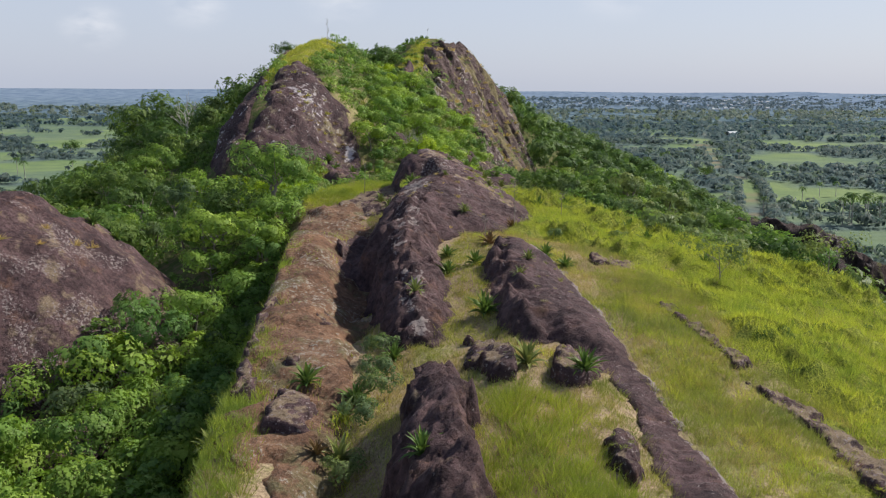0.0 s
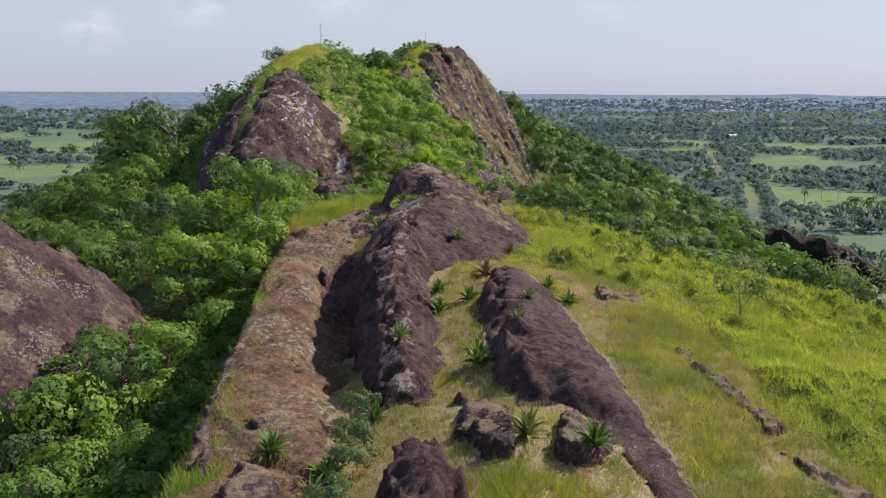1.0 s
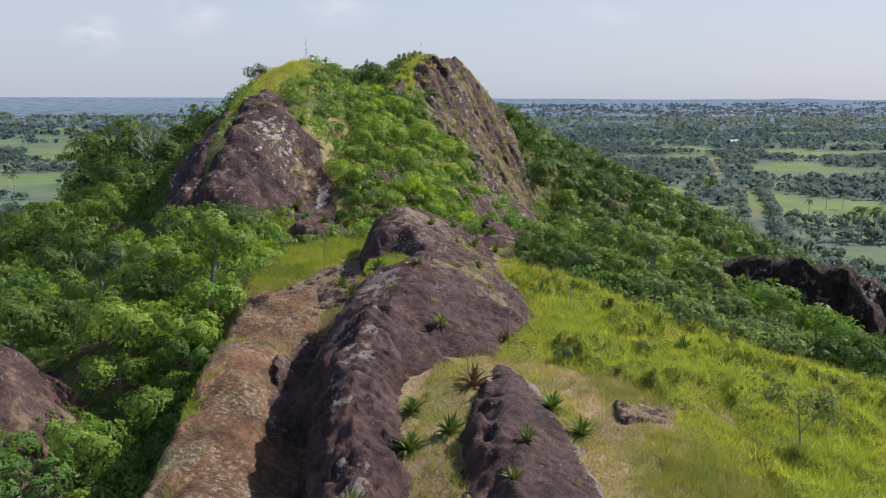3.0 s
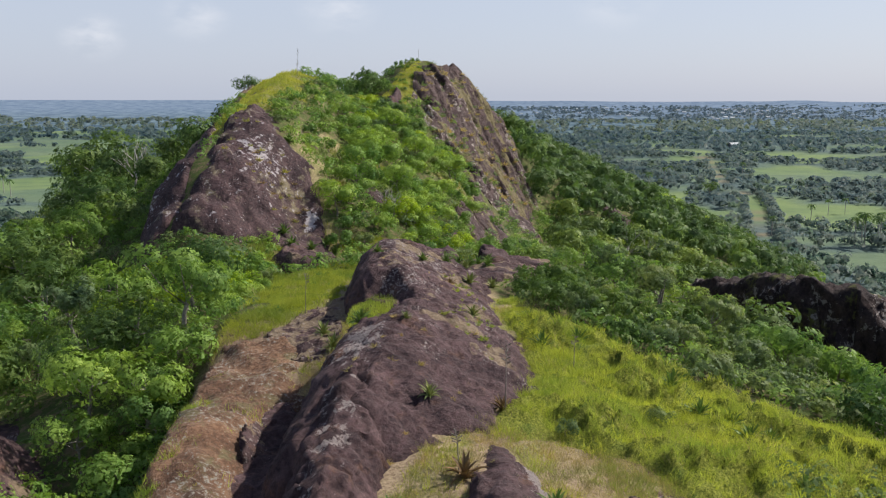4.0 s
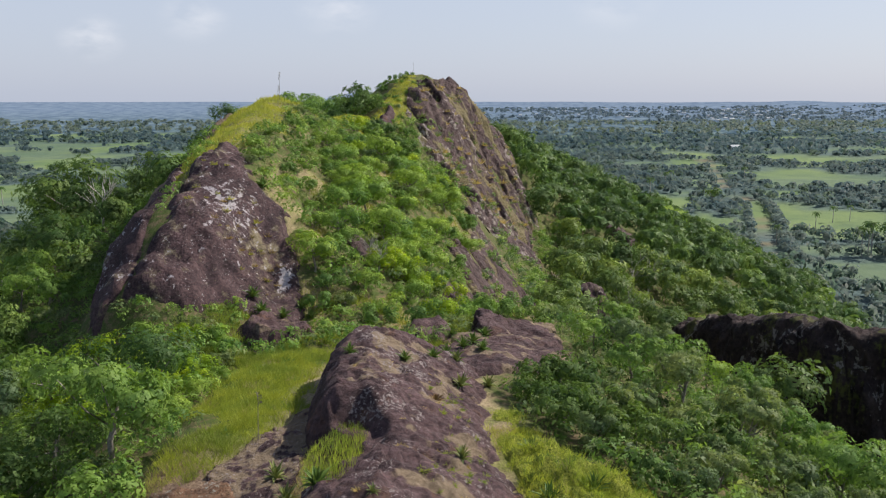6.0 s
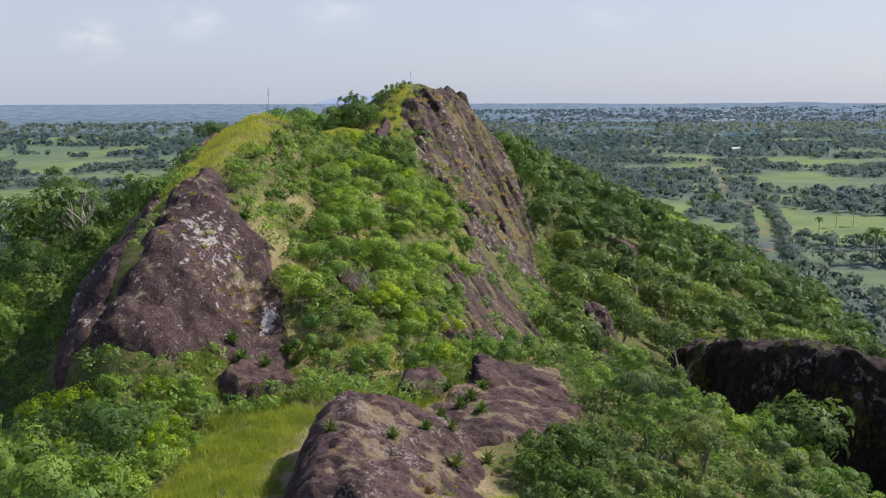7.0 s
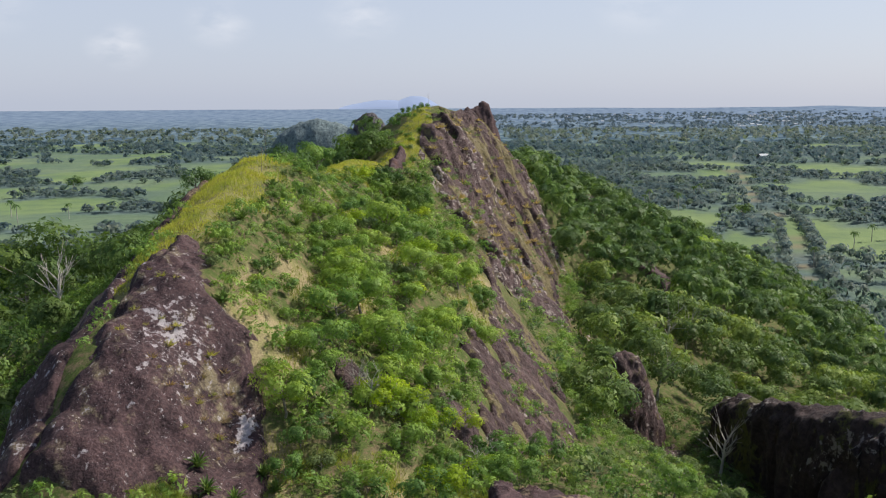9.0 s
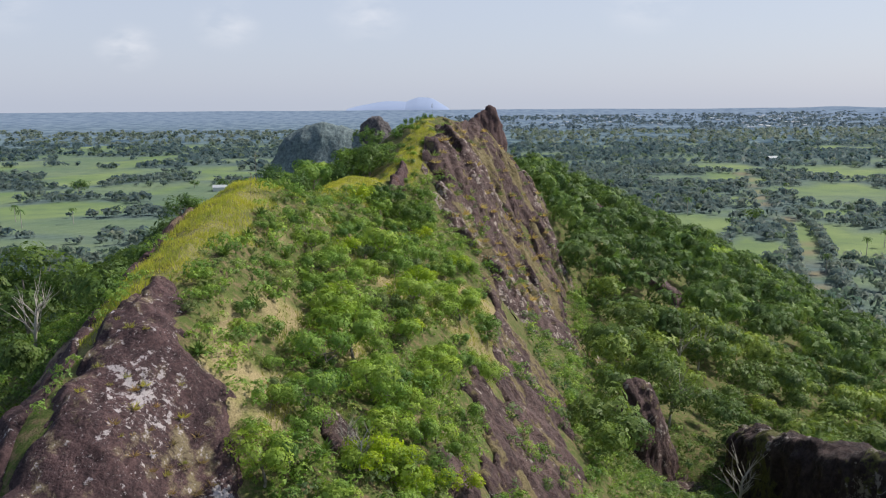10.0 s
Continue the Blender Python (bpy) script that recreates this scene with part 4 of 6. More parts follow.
# ---- the far edge of the plain ----
def backdrop_material():
    m, n, l, s = material("distant_hazy_country")
    co = n.new("ShaderNodeTexCoord")
    flat = n.new("ShaderNodeMapping")
    flat.inputs["Scale"].default_value = (0.030, 0.0085, 0.0)
    l.new(co.outputs["Object"], flat.inputs["Vector"])
    tex = n.new("ShaderNodeTexNoise")
    tex.inputs["Scale"].default_value, tex.inputs["Detail"].default_value, tex.inputs["Roughness"].default_value = 1.0, 6.0, 0.65
    l.new(flat.outputs["Vector"], tex.inputs["Vector"])
    at = n.new("ShaderNodeAttribute")
    at.attribute_name = "haze_reach"
    # haze painted into the colour: bluer and paler with distance
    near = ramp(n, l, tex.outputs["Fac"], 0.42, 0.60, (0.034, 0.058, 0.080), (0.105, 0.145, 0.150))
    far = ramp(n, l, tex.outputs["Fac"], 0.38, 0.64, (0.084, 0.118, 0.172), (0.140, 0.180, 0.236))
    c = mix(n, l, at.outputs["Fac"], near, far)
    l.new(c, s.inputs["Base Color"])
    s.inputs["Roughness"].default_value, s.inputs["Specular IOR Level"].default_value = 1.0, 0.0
    # the same colour also glows, to stand in for sunlit haze
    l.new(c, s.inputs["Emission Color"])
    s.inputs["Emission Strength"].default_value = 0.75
    return m


RIM = ((1750, -0.12), (2150, 0.02), (2700, 0.10), (3300, 0.26), (3900, 0.5), (4400, 0.85), (4600, 1.0))
RIM_TOP = 53


def rim_height(r):
    return np.where(np.asarray(r) < 1900, -10.0, 3.2 + RIM_TOP * np.interp(r, *zip(*RIM)))


def build_backdrop():
    angles = np.linspace(0, 2 * math.pi, 361)[:-1]
    rings, haze_reach = [], []
    for r, share in RIM:
        x, y = r * np.sin(angles), 200 + r * np.cos(angles)
        top = RIM_TOP + 2 * fractal(angles * 9, angles * 0 + 3, 501, 4) + 9 * np.exp(-((angles - 0.395) / 0.03) ** 2) + 4 * np.exp(-((angles - 0.33) / 0.05) ** 2)
        rings.append(np.stack([x, y, 3.2 + share * top], -1))
        haze_reach.append(np.full(360, np.clip((r - 1850) / 1900, 0, 1)))
    P = np.stack(rings).reshape(-1, 3)
    faces = [(a * 360 + j, (a + 1) * 360 + j, (a + 1) * 360 + (j + 1) % 360, a * 360 + (j + 1) % 360) for a in range(6) for j in range(360)]
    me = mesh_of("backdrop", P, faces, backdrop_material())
    far = me.attributes.new("haze_reach", "FLOAT", "POINT")
    far.data.foreach_set("value", np.concatenate(haze_reach).astype(np.float32))
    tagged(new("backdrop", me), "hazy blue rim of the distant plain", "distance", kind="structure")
    # mountains in painted haze blue, with a glow added to bring them near sky tone
    m, n, l, s = material("hazed_mountain_blue")
    s.inputs["Base Color"].default_value, s.inputs["Roughness"].default_value = (0.16, 0.20, 0.30, 1), 1.0
    s.inputs["Emission Color"].default_value, s.inputs["Emission Strength"].default_value = (0.30, 0.37, 0.53, 1), 0.6
    for x, w, h in ((-265, 150, 62), (-430, 230, 42)):
        t = np.linspace(-1, 1, 41)
        prof = h * np.clip(np.cos(t * math.pi / 2), 0, 1) * (1 + 0.10 * fractal(t * 2, t * 0, 507, 2))
        P = np.concatenate([np.stack([x + w * t, 4750 + 0 * t, 40 + 0 * t], -1), np.stack([x + w * t, 4800 + 0 * t, 62 + prof], -1), np.stack([x + w * t, 4900 + 0 * t, 0 * t], -1)])
        faces = [(a * 41 + j, a * 41 + j + 1, (a + 1) * 41 + j + 1, (a + 1) * 41 + j) for a in range(2) for j in range(40)]
        tagged(new("distant_mountain", mesh_of("distant_mountain", P, faces, m)), "mountain on the far horizon, painted in faint haze blue", "mountain", kind="structure")


build_backdrop()


# ---- plants ----
def leaf_cloud(rng, blobs, count, size, upward=0.35, shell=0.55):
    """Small leaf-sprays (bent quads) spread through the outer part of some lumps. Returns verts, quads, normals that follow the lumps."""
    blobs = np.asarray(blobs, float)
    weight = blobs[:, 3] ** 2
    pick = rng.choice(len(blobs), count, p=weight / weight.sum())
    d = rng.normal(size=(count, 3))
    d[:, 2] += upward
    d /= np.linalg.norm(d, axis=1)[:, None]
    r = blobs[pick, 3] * (shell + (1.08 - shell) * rng.random(count) ** 0.6)
    c = blobs[pick, :3] + d * r[:, None] * np.array([1, 1, 0.8])
    whole = c - blobs[:, :3].mean(0) + np.array([0, 0, 0.2 * np.ptp(blobs[:, 2]) + 0.1])
    whole /= np.linalg.norm(whole, axis=1)[:, None]
    normal = d + 0.8 * whole + 0.6 * rng.normal(size=(count, 3)) + np.array([0, 0, 0.3])
    normal /= np.linalg.norm(normal, axis=1)[:, None]
    u = np.cross(normal, rng.normal(size=(count, 3)))
    u /= np.linalg.norm(u, axis=1)[:, None]
    v = np.cross(normal, u)
    s = (1.12 * size * (0.55 + 0.9 * rng.random(count)))[:, None]
    bend = normal * s * 0.25
    verts = np.stack([c - u * s, c - v * s * 0.55 + bend, c + u * s, c + v * s * 0.55 + bend], 1).reshape(-1, 3)
    lump = 0.9 * d + 0.35 * whole + 0.35 * normal + np.array([0, 0, 0.15])
    lump = np.repeat(lump / np.linalg.norm(lump, axis=1)[:, None], 4, axis=0)
    return verts, np.arange(4 * count).reshape(-1, 4), lump


def tube(points, radii, sides=6):
    points = [Vector(p) for p in points]
    verts = []
    for k, (p, r) in enumerate(zip(points, radii)):
        way = (points[min(k + 1, len(points) - 1)] - points[max(k - 1, 0)]).normalized()
        a = way.orthogonal().normalized()
        b = way.cross(a)
        verts += [p + r * (math.cos(2 * math.pi * j / sides) * a + math.sin(2 * math.pi * j / sides) * b) for j in range(sides)]
    faces = [(k * sides + j, k * sides + (j + 1) % sides, (k + 1) * sides + (j + 1) % sides, (k + 1) * sides + j) for k in range(len(points) - 1) for j in range(sides)]
    return [tuple(v) for v in verts], faces


def joined(pieces):
    verts, faces, base = [], [], 0
    for v, f in pieces:
        verts.append(np.asarray(v, float))
        faces.append(np.asarray(f) + base)
        base += len(v)
    return np.concatenate(verts), np.concatenate(faces)


def limbs(rng, height, spread, thick, count=5, fork=0.35):
    """A tapered trunk with limbs that rise and spread."""
    lean = rng.normal(size=2) * 0.06 * height
    top = np.array([lean[0], lean[1], height * 0.72])
    pieces = [tube([(0, 0, -0.4), tuple(top * 0.3 + rng.normal(size=3) * 0.03 * height), tuple(top * 0.7), tuple(top)], [thick, thick * 0.8, thick * 0.5, thick * 0.25])]
    ends = []
    for k in range(count):
        a = 2 * math.pi * (k + rng.random()) / count
        start = top * (fork + 0.45 * rng.random())
        end = np.array([math.cos(a) * spread * (0.5 + 0.4 * rng.random()), math.sin(a) * spread * (0.5 + 0.4 * rng.random()), height * (0.62 + 0.25 * rng.random())])
        midp = (start + end) / 2 + np.array([0, 0, -0.06 * height])
        pieces.append(tube([tuple(start), tuple(midp), tuple(end)], [thick * 0.42, thick * 0.28, thick * 0.1], 5))
        ends.append(end)
    return joined(pieces), ends


def tree_kind(seed, name, label, category, height, spread, leaf_mat, leaves, size, flat=0.75, lumps=9, thick=None, far=False):
    """A tree or bush: trunk and limbs in one mesh, a crown of leaf-sprays in another. It waits far below ground until it is copied."""
    rng = np.random.default_rng(seed)
    (tv, tf), ends = limbs(rng, height, spread, thick or 0.03 * height + 0.02)
    blobs = [(*e, spread * (0.28 + 0.2 * rng.random())) for e in ends]
    while len(blobs) < lumps:
        a, r = 2 * math.pi * rng.random(), spread * 0.75 * math.sqrt(rng.random())
        z = height * (0.92 - 0.45 * flat * (r / spread) ** 2 - 0.25 * rng.random())
        blobs.append((r * math.cos(a), r * math.sin(a), z, spread * (0.22 + 0.22 * rng.random())))
    cv, cf, cn = leaf_cloud(rng, blobs, leaves, size)
    base = new(name)
    tagged(base, label, category)
    part("trunk", mesh_of("trunk", tv, tf, BARK), base)
    part("crown", mesh_of("crown", cv, cf, leaf_mat, True, cn), base)
    return base, (cv, cf)


taken = {}


def place(kind, x, y, scale=1.0, turn=None, sink=0.0):
    """Sets the kind's own object down first and copies of it after that."""
    turn = random.uniform(0, 360) if turn is None else turn
    m = pose(x, y, float(land(x, y)) - sink, random.uniform(-5, 5), random.uniform(-5, 5), turn) @ Matrix.Scale(scale, 4)
    if kind not in taken:
        taken[kind] = True
        kind.matrix_basis = m
        return kind
    ob = copy_thing(kind, m)
    ob.scale = (scale,) * 3
    return ob


KINDS = {
    "round": tree_kind(1, "tree", "round-crowned green tree on the wooded slope", "tree", 6.0, 3.2, LEAF_MID, 950, 0.27),
    "umbrella": tree_kind(2, "tree", "spreading dark green tree with a flat crown", "tree", 7.0, 4.6, LEAF_DARK, 1100, 0.29, 1.0, 12),
    "slender": tree_kind(3, "tree", "slender grey-green tree with an open crown", "tree", 5.5, 2.2, LEAF_GREY, 1100, 0.2, 0.6),
    "bright": tree_kind(4, "tree", "bright green feathery tree", "tree", 5.0, 3.0, LEAF_LIGHT, 1050, 0.22),
    "sapling": tree_kind(9, "tree", "small open-crowned tree standing in tall grass", "tree", 3.2, 1.7, LEAF_GREY, 620, 0.1, 0.9, 14, 0.05),
    "bush": tree_kind(5, "bush", "dense green bush on the hillside", "bush", 2.2, 1.6, LEAF_MID, 1150, 0.112, 0.8, 8, 0.05),
    "dark_bush": tree_kind(10, "shrub", "dark green shrub on the shaded slope", "shrub", 2.3, 1.7, LEAF_DARK, 900, 0.14, 0.8, 9, 0.05),
    "light_bush": tree_kind(6, "bush", "light green bush on the hillside", "bush", 1.9, 1.6, LEAF_LIGHT, 1150, 0.108, 0.8, 8, 0.05),
    "yellow_bush": tree_kind(7, "shrub", "yellow-green leafy shrub on the hillside", "shrub", 2.4, 1.8, LEAF_YELLOW, 1000, 0.11, 0.8, 8, 0.05),
    "grey_bush": tree_kind(8, "shrub", "grey-green leafy shrub on the slope", "shrub", 1.8, 1.4, LEAF_GREY, 1050, 0.10, 0.8, 8, 0.05),
}


def scatter(rng, n, region, gap, heights=None):
    """Random plan places inside an outline, no two nearer than gap."""
    xs, ys = zip(*region)
    got = []
    for _ in range(n * 12):
        if len(got) >= n:
            break
        x, y = rng.uniform(min(xs), max(xs)), rng.uniform(min(ys), max(ys))
        if inside(np.array([x]), np.array([y]), region)[0] < 0 or any((x - a) ** 2 + (y - b) ** 2 < gap * gap for a, b in got):
            continue
        got.append((x, y))
    return got


def off_rock(X, Y, margin=0.3):
    free = np.ones(np.shape(X), bool)
    for outline in ROCK_AREAS:
        x0, x1, y0, y1 = bounds_of(outline, 1)
        near = (X > x0) & (X < x1) & (Y > y0) & (Y < y1)
        if near.any():
            free[near] &= inside(X[near], Y[near], outline) < margin
    return free


rng = np.random.default_rng(42)
HILLSIDE = [(-12.5, 108), (-8, 106), (-4, 103), (2, 104.5), (8, 108), (11, 114), (12, 125), (9, 140), (8, 160), (7, 185), (-2, 205), (-8, 200), (-13, 190), (-14, 170), (-12.5, 150), (-12.5, 132), (-11.5, 122), (-10, 116)]
for x, y in scatter(rng, 190, HILLSIDE, 1.7):
    if not off_rock(np.array([x]), np.array([y]), -0.2)[0]:
        continue
    kind = rng.choice(["bush", "light_bush", "grey_bush", "yellow_bush", "bright"], p=[0.36, 0.36, 0.14, 0.04, 0.10])
    place(KINDS[kind][0], x, y, rng.uniform(0.6, 1.3) * (0.6 if kind == "bright" else 1), sink=0.3)
for x, y, s in ((-7.5, 128, 0.95), (-6, 132, 1.1), (-3.5, 127, 0.9), (-8, 138, 0.9), (-2, 150, 0.9), (3, 158, 0.9), (-6, 160, 1.0), (1, 136, 0.8), (-4, 172, 1.0)):
    place(KINDS["bright"][0], x, y, s, sink=0.8)
for x, y in ((-2.9, 116.5), (-2.2, 117.6), (0.6, 117), (1.6, 118.5), (-1.2, 118), (3.9, 122)):
    place(KINDS["yellow_bush"][0], x, y, rng.uniform(0.8, 1.1))
for x, y in scatter(rng, 18, [(-29, 178), (-23, 170), (-19, 178), (-18, 190), (-22, 199), (-29, 198)], 2.3):
    place(KINDS[rng.choice(["round", "umbrella"], p=[0.7, 0.3])][0], x, y, rng.uniform(0.7, 0.95))
for x, y in scatter(rng, 34, [(-18.2, 122), (-13.5, 119), (-12.4, 150), (-13.5, 166), (-16.6, 162), (-17.6, 140)], 1.6):
    place(KINDS[rng.choice(["bush", "light_bush", "grey_bush"])][0], x, y, rng.uniform(0.35, 0.7), sink=0.15)
CREST = [(-33, 214), (-25, 209), (-17, 215), (-14.5, 222), (-17, 240), (-34, 238)]
for x, y in scatter(rng, 30, CREST, 2.6):
    place(KINDS[rng.choice(["round", "umbrella", "dark_bush"])][0], x, y, rng.uniform(0.6, 0.85))
for x, y, s in ((-10.5, 197, 1.3), (-8.5, 199, 1.5), (-6.5, 201, 1.4), (-9.5, 193, 1.3), (-7, 195, 1.5), (-5, 197, 1.2), (-4, 203, 1.2)):
    place(KINDS["dark_bush"][0], x, y, s)
for x, y, s in ((-15.5, 219, 1.0), (-18, 221, 1.25), (-21, 223, 1.35), (-16.5, 225, 1.2), (-23.5, 219, 1.2), (-19.5, 227, 1.4), (-26, 222, 1.2), (-14.5, 223, 0.9)):
    place(KINDS["round" if s > 1.1 else "umbrella"][0], x, y, s)
for x, y, s in ((-9.5, 257, 0.9), (-7, 259, 0.8), (-12, 252, 1.1), (-13.5, 244, 1.2), (-15, 236, 1.3), (-11.5, 260, 0.9), (-5.5, 261, 0.9), (-9, 206, 1.2), (-4.5, 214, 1.3), (-4, 210, 1.3), (-5.2, 206, 1.3), (17, 289, 1.2), (15, 286, 1.0)):
    place(KINDS["bush"][0], x, y, s, sink=0.8 * s)
for x, y in scatter(rng, 24, [(-13, 216), (-6, 217), (-3.5, 240), (-5.5, 258), (-12, 256), (-14, 236)], 2.6):
    place(KINDS[rng.choice(["bush", "light_bush", "grey_bush"])][0], x, y, rng.uniform(0.5, 0.85), sink=0.5)
for x, y, s in ((-27.0, 152, 0.5), (-53.5, 169.5, 1.75), (-58, 173, 1.45), (-47, 192, 1.05), (-62, 180, 1.2)):
    place(KINDS["umbrella"][0], x, y, s)
LEFT_WOOD = [(-13.2, 48), (-13.5, 70), (-12.6, 76), (-16, 82), (-25, 88), (-34, 98), (-33, 124), (-60, 150), (-60, 90), (-36, 72), (-21, 72), (-19, 62), (-18, 50)]
for x, y in scatter(rng, 64, LEFT_WOOD, 3.2):
    kind = rng.choice(["round", "umbrella", "bright", "slender"], p=[0.26, 0.26, 0.34, 0.14])
    place(KINDS[kind][0], x, y, rng.uniform(0.55, 0.95))
for x, y in scatter(rng, 46, [(-13, 80), (-11.5, 88), (-14, 97), (-22, 98.5), (-30, 96), (-24, 85)], 1.9):
    place(KINDS[rng.choice(["light_bush", "grey_bush", "yellow_bush"], p=[0.5, 0.1, 0.4])][0], x, y, rng.uniform(0.6, 0.95), sink=0.3)
LEFT_NEAR = [(-13.6, 14), (-13.2, 36), (-13.6, 48), (-18.5, 54), (-25, 49), (-29, 16)]
for x, y in scatter(rng, 46, LEFT_NEAR, 2.2):
    kind = rng.choice(["bush", "light_bush", "bright", "grey_bush"], p=[0.25, 0.5, 0.1, 0.15])
    place(KINDS[kind][0], x, y, rng.uniform(1.1, 1.9) * (0.6 if kind == "bright" else 1))
RIGHT_WOOD = [(17.5, 75), (24, 69), (36, 63), (50, 70), (46, 100), (44, 130), (28, 140), (15, 104), (13, 88)]
for x, y in scatter(rng, 62, RIGHT_WOOD, 3.0):
    kind = rng.choice(["round", "slender", "bright", "grey_bush"], p=[0.3, 0.4, 0.15, 0.15])
    place(KINDS[kind][0], x, y, rng.uniform(0.55, 0.85) if y < 105 else rng.uniform(0.4, 0.6))
RIGHT_EDGE = [(7.5, 79), (9.5, 73), (12, 68.5), (16, 65), (27, 62), (34, 57), (38, 66), (30, 76), (20, 84), (10, 86)]
for x, y in scatter(rng, 62, RIGHT_EDGE, 1.9):
    kind = rng.choice(["slender", "grey_bush", "dark_bush"], p=[0.35, 0.45, 0.2])
    place(KINDS[kind][0], x, y, rng.uniform(0.4, 0.55) if kind == "slender" else rng.uniform(0.8, 1.3), sink=0.5)
for x, y, k in ((-22, 60.5, "bush"), (-20.5, 61, "light_bush"), (-21.5, 57.5, "bush"), (-23.2, 56, "light_bush"), (-24.5, 54, "bush"), (-20, 57.5, "bush"), (-19, 60, "light_bush"), (-25.5, 51.5, "bush"), (-22.5, 53.5, "light_bush"), (-27.5, 49.5, "bush"), (-20.5, 54, "dark_bush"), (-23.5, 50.5, "light_bush")):
    place(KINDS[k][0], x, y, rng.uniform(1.1, 1.5))
for y in np.arange(30, 72, 1.7):
    place(KINDS[rng.choice(["bush", "light_bush", "grey_bush"], p=[0.45, 0.35, 0.2])][0], -12.9 + 0.035 * (y - 40) * -1 + rng.uniform(-0.7, 0.7), y, rng.uniform(0.9, 1.4))
place(KINDS["sapling"][0], 15.1, 47.0, 1.0)
place(KINDS["sapling"][0], 24.5, 55.0, 1.1)
for x, y, s in ((-2.6, 33.2, 0.6), (-2.4, 35.6, 0.55), (-2.9, 29.2, 0.55), (-2.3, 31.4, 0.6), (-3.0, 26.4, 0.55), (10.2, 72.6, 0.5), (9.2, 76, 0.6), (12, 70.5, 0.45), (11.6, 57.5, 0.45), (7.0, 54.5, 0.4), (-9.4, 30.0, 0.7), (-8.6, 26.5, 0.6)):
    place(KINDS["grey_bush"][0], x, y, s)


def wood(name, label, spots, scales, templates, mat, turn_seed):
    """Far woods in one mesh: many crowns that cannot be counted."""
    r = np.random.default_rng(turn_seed)
    verts, faces, normals, tones, base = [], [], [], [], 0
    px, py = np.array([s[0] for s in spots]), np.array([s[1] for s in spots])
    heights = np.maximum(land(px, py), rim_height(np.hypot(px, py - 200)))
    for (x, y), z, s in zip(spots, heights, scales):
        tv, tf, tn = templates[r.integers(len(templates))]
        a = r.uniform(0, 2 * math.pi)
        c, n = math.cos(a), math.sin(a)
        normals.append(np.stack([tn[:, 0] * c - tn[:, 1] * n, tn[:, 0] * n + tn[:, 1] * c, tn[:, 2]], -1))
        tones.append(np.full(len(tv), r.normal()))
        c, n = c * s, n * s
        verts.append(np.stack([tv[:, 0] * c - tv[:, 1] * n + x, tv[:, 0] * n + tv[:, 1] * c + y, tv[:, 2] * s * r.uniform(0.8, 1.2) + z], -1))
        faces.append(tf + base)
        base += len(tv)
    me = mesh_of(name, np.concatenate(verts), np.concatenate(faces), mat, True, np.concatenate(normals))
    tone = me.attributes.new("tone", "FLOAT", "POINT")
    tone.data.foreach_set("value", np.concatenate(tones).astype(np.float32))
    return tagged(new(name, me), label, "woods", kind="stuff")


def crown_template(seed, leaves, size, height, spread, lumps=7, skyward=0.0):
    """A crown for woods seen from afar. skyward: how far its shading normals tilt up, to flatten its shade like haze.
    """
    r = np.random.default_rng(seed)
    blobs = [(0, 0, height * 0.6, spread * 0.55)]
    for k in range(lumps):
        a, d = 2 * math.pi * r.random(), spread * 0.7 * math.sqrt(r.random())
        blobs.append((d * math.cos(a), d * math.sin(a), height * (0.85 - 0.4 * (d / spread) ** 2 - 0.2 * r.random()), spread * (0.25 + 0.2 * r.random())))
    verts, faces, normals = leaf_cloud(r, blobs, leaves, size, 0.6)
    normals = (1 - skyward) * normals + np.array([0, 0, skyward])
    if skyward:
        a, b, c, d = (verts[faces[:, k]] for k in range(4))
        down = np.cross(c - a, d - b)[:, 2] < 0
        faces[down] = faces[down][:, ::-1]
    return verts, faces, normals / np.linalg.norm(normals, axis=1)[:, None]


NEAR_CROWNS = [crown_template(100 + k, 460, 0.46, 8.0, 5.4, 12) for k in range(7)]
MID_CROWNS = [crown_template(150 + k, 130, 0.85, 8.0, 5.2, 9) for k in range(7)]
PLAIN_CROWNS = [crown_template(170 + k, 40, 1.05, 7.0, 4.6, 7, 0.6) for k in range(6)]
FAR_CROWNS = [crown_template(200 + k, 22, 1.7, 6.0, 5.6, 7, 0.88) for k in range(6)]
FARTHEST_CROWNS = [crown_template(230 + k, 11, 2.6, 5.5, 6.5, 7, 0.92) for k in range(6)]
LOW_CLUMPS = [crown_template(250 + k, 48, 0.155, 1.0, 1.05) for k in range(6)]


def spots_on(rng, cell, x0, x1, y0, y1, test, loose=0.45):
    """Jittered grid places that pass the test."""
    x, y = np.meshgrid(np.arange(x0, x1, cell), np.arange(y0, y1, cell))
    x, y = x.ravel() + rng.uniform(-loose, loose, x.size) * cell, y.ravel() + rng.uniform(-loose, loose, y.size) * cell
    ok = test(x, y)
    spots = np.stack([x[ok], y[ok]], -1)
    rng.shuffle(spots)
    return [tuple(p) for p in spots]


SPIRE_FOOT = [(27, 168), (37, 168), (42, 200), (28, 200)]
WALL_FRONT = [(22, 134), (30, 126), (52, 118), (66, 122), (62, 134), (52, 140), (48, 160), (46.5, 202), (36, 206), (34, 168), (26, 168)]


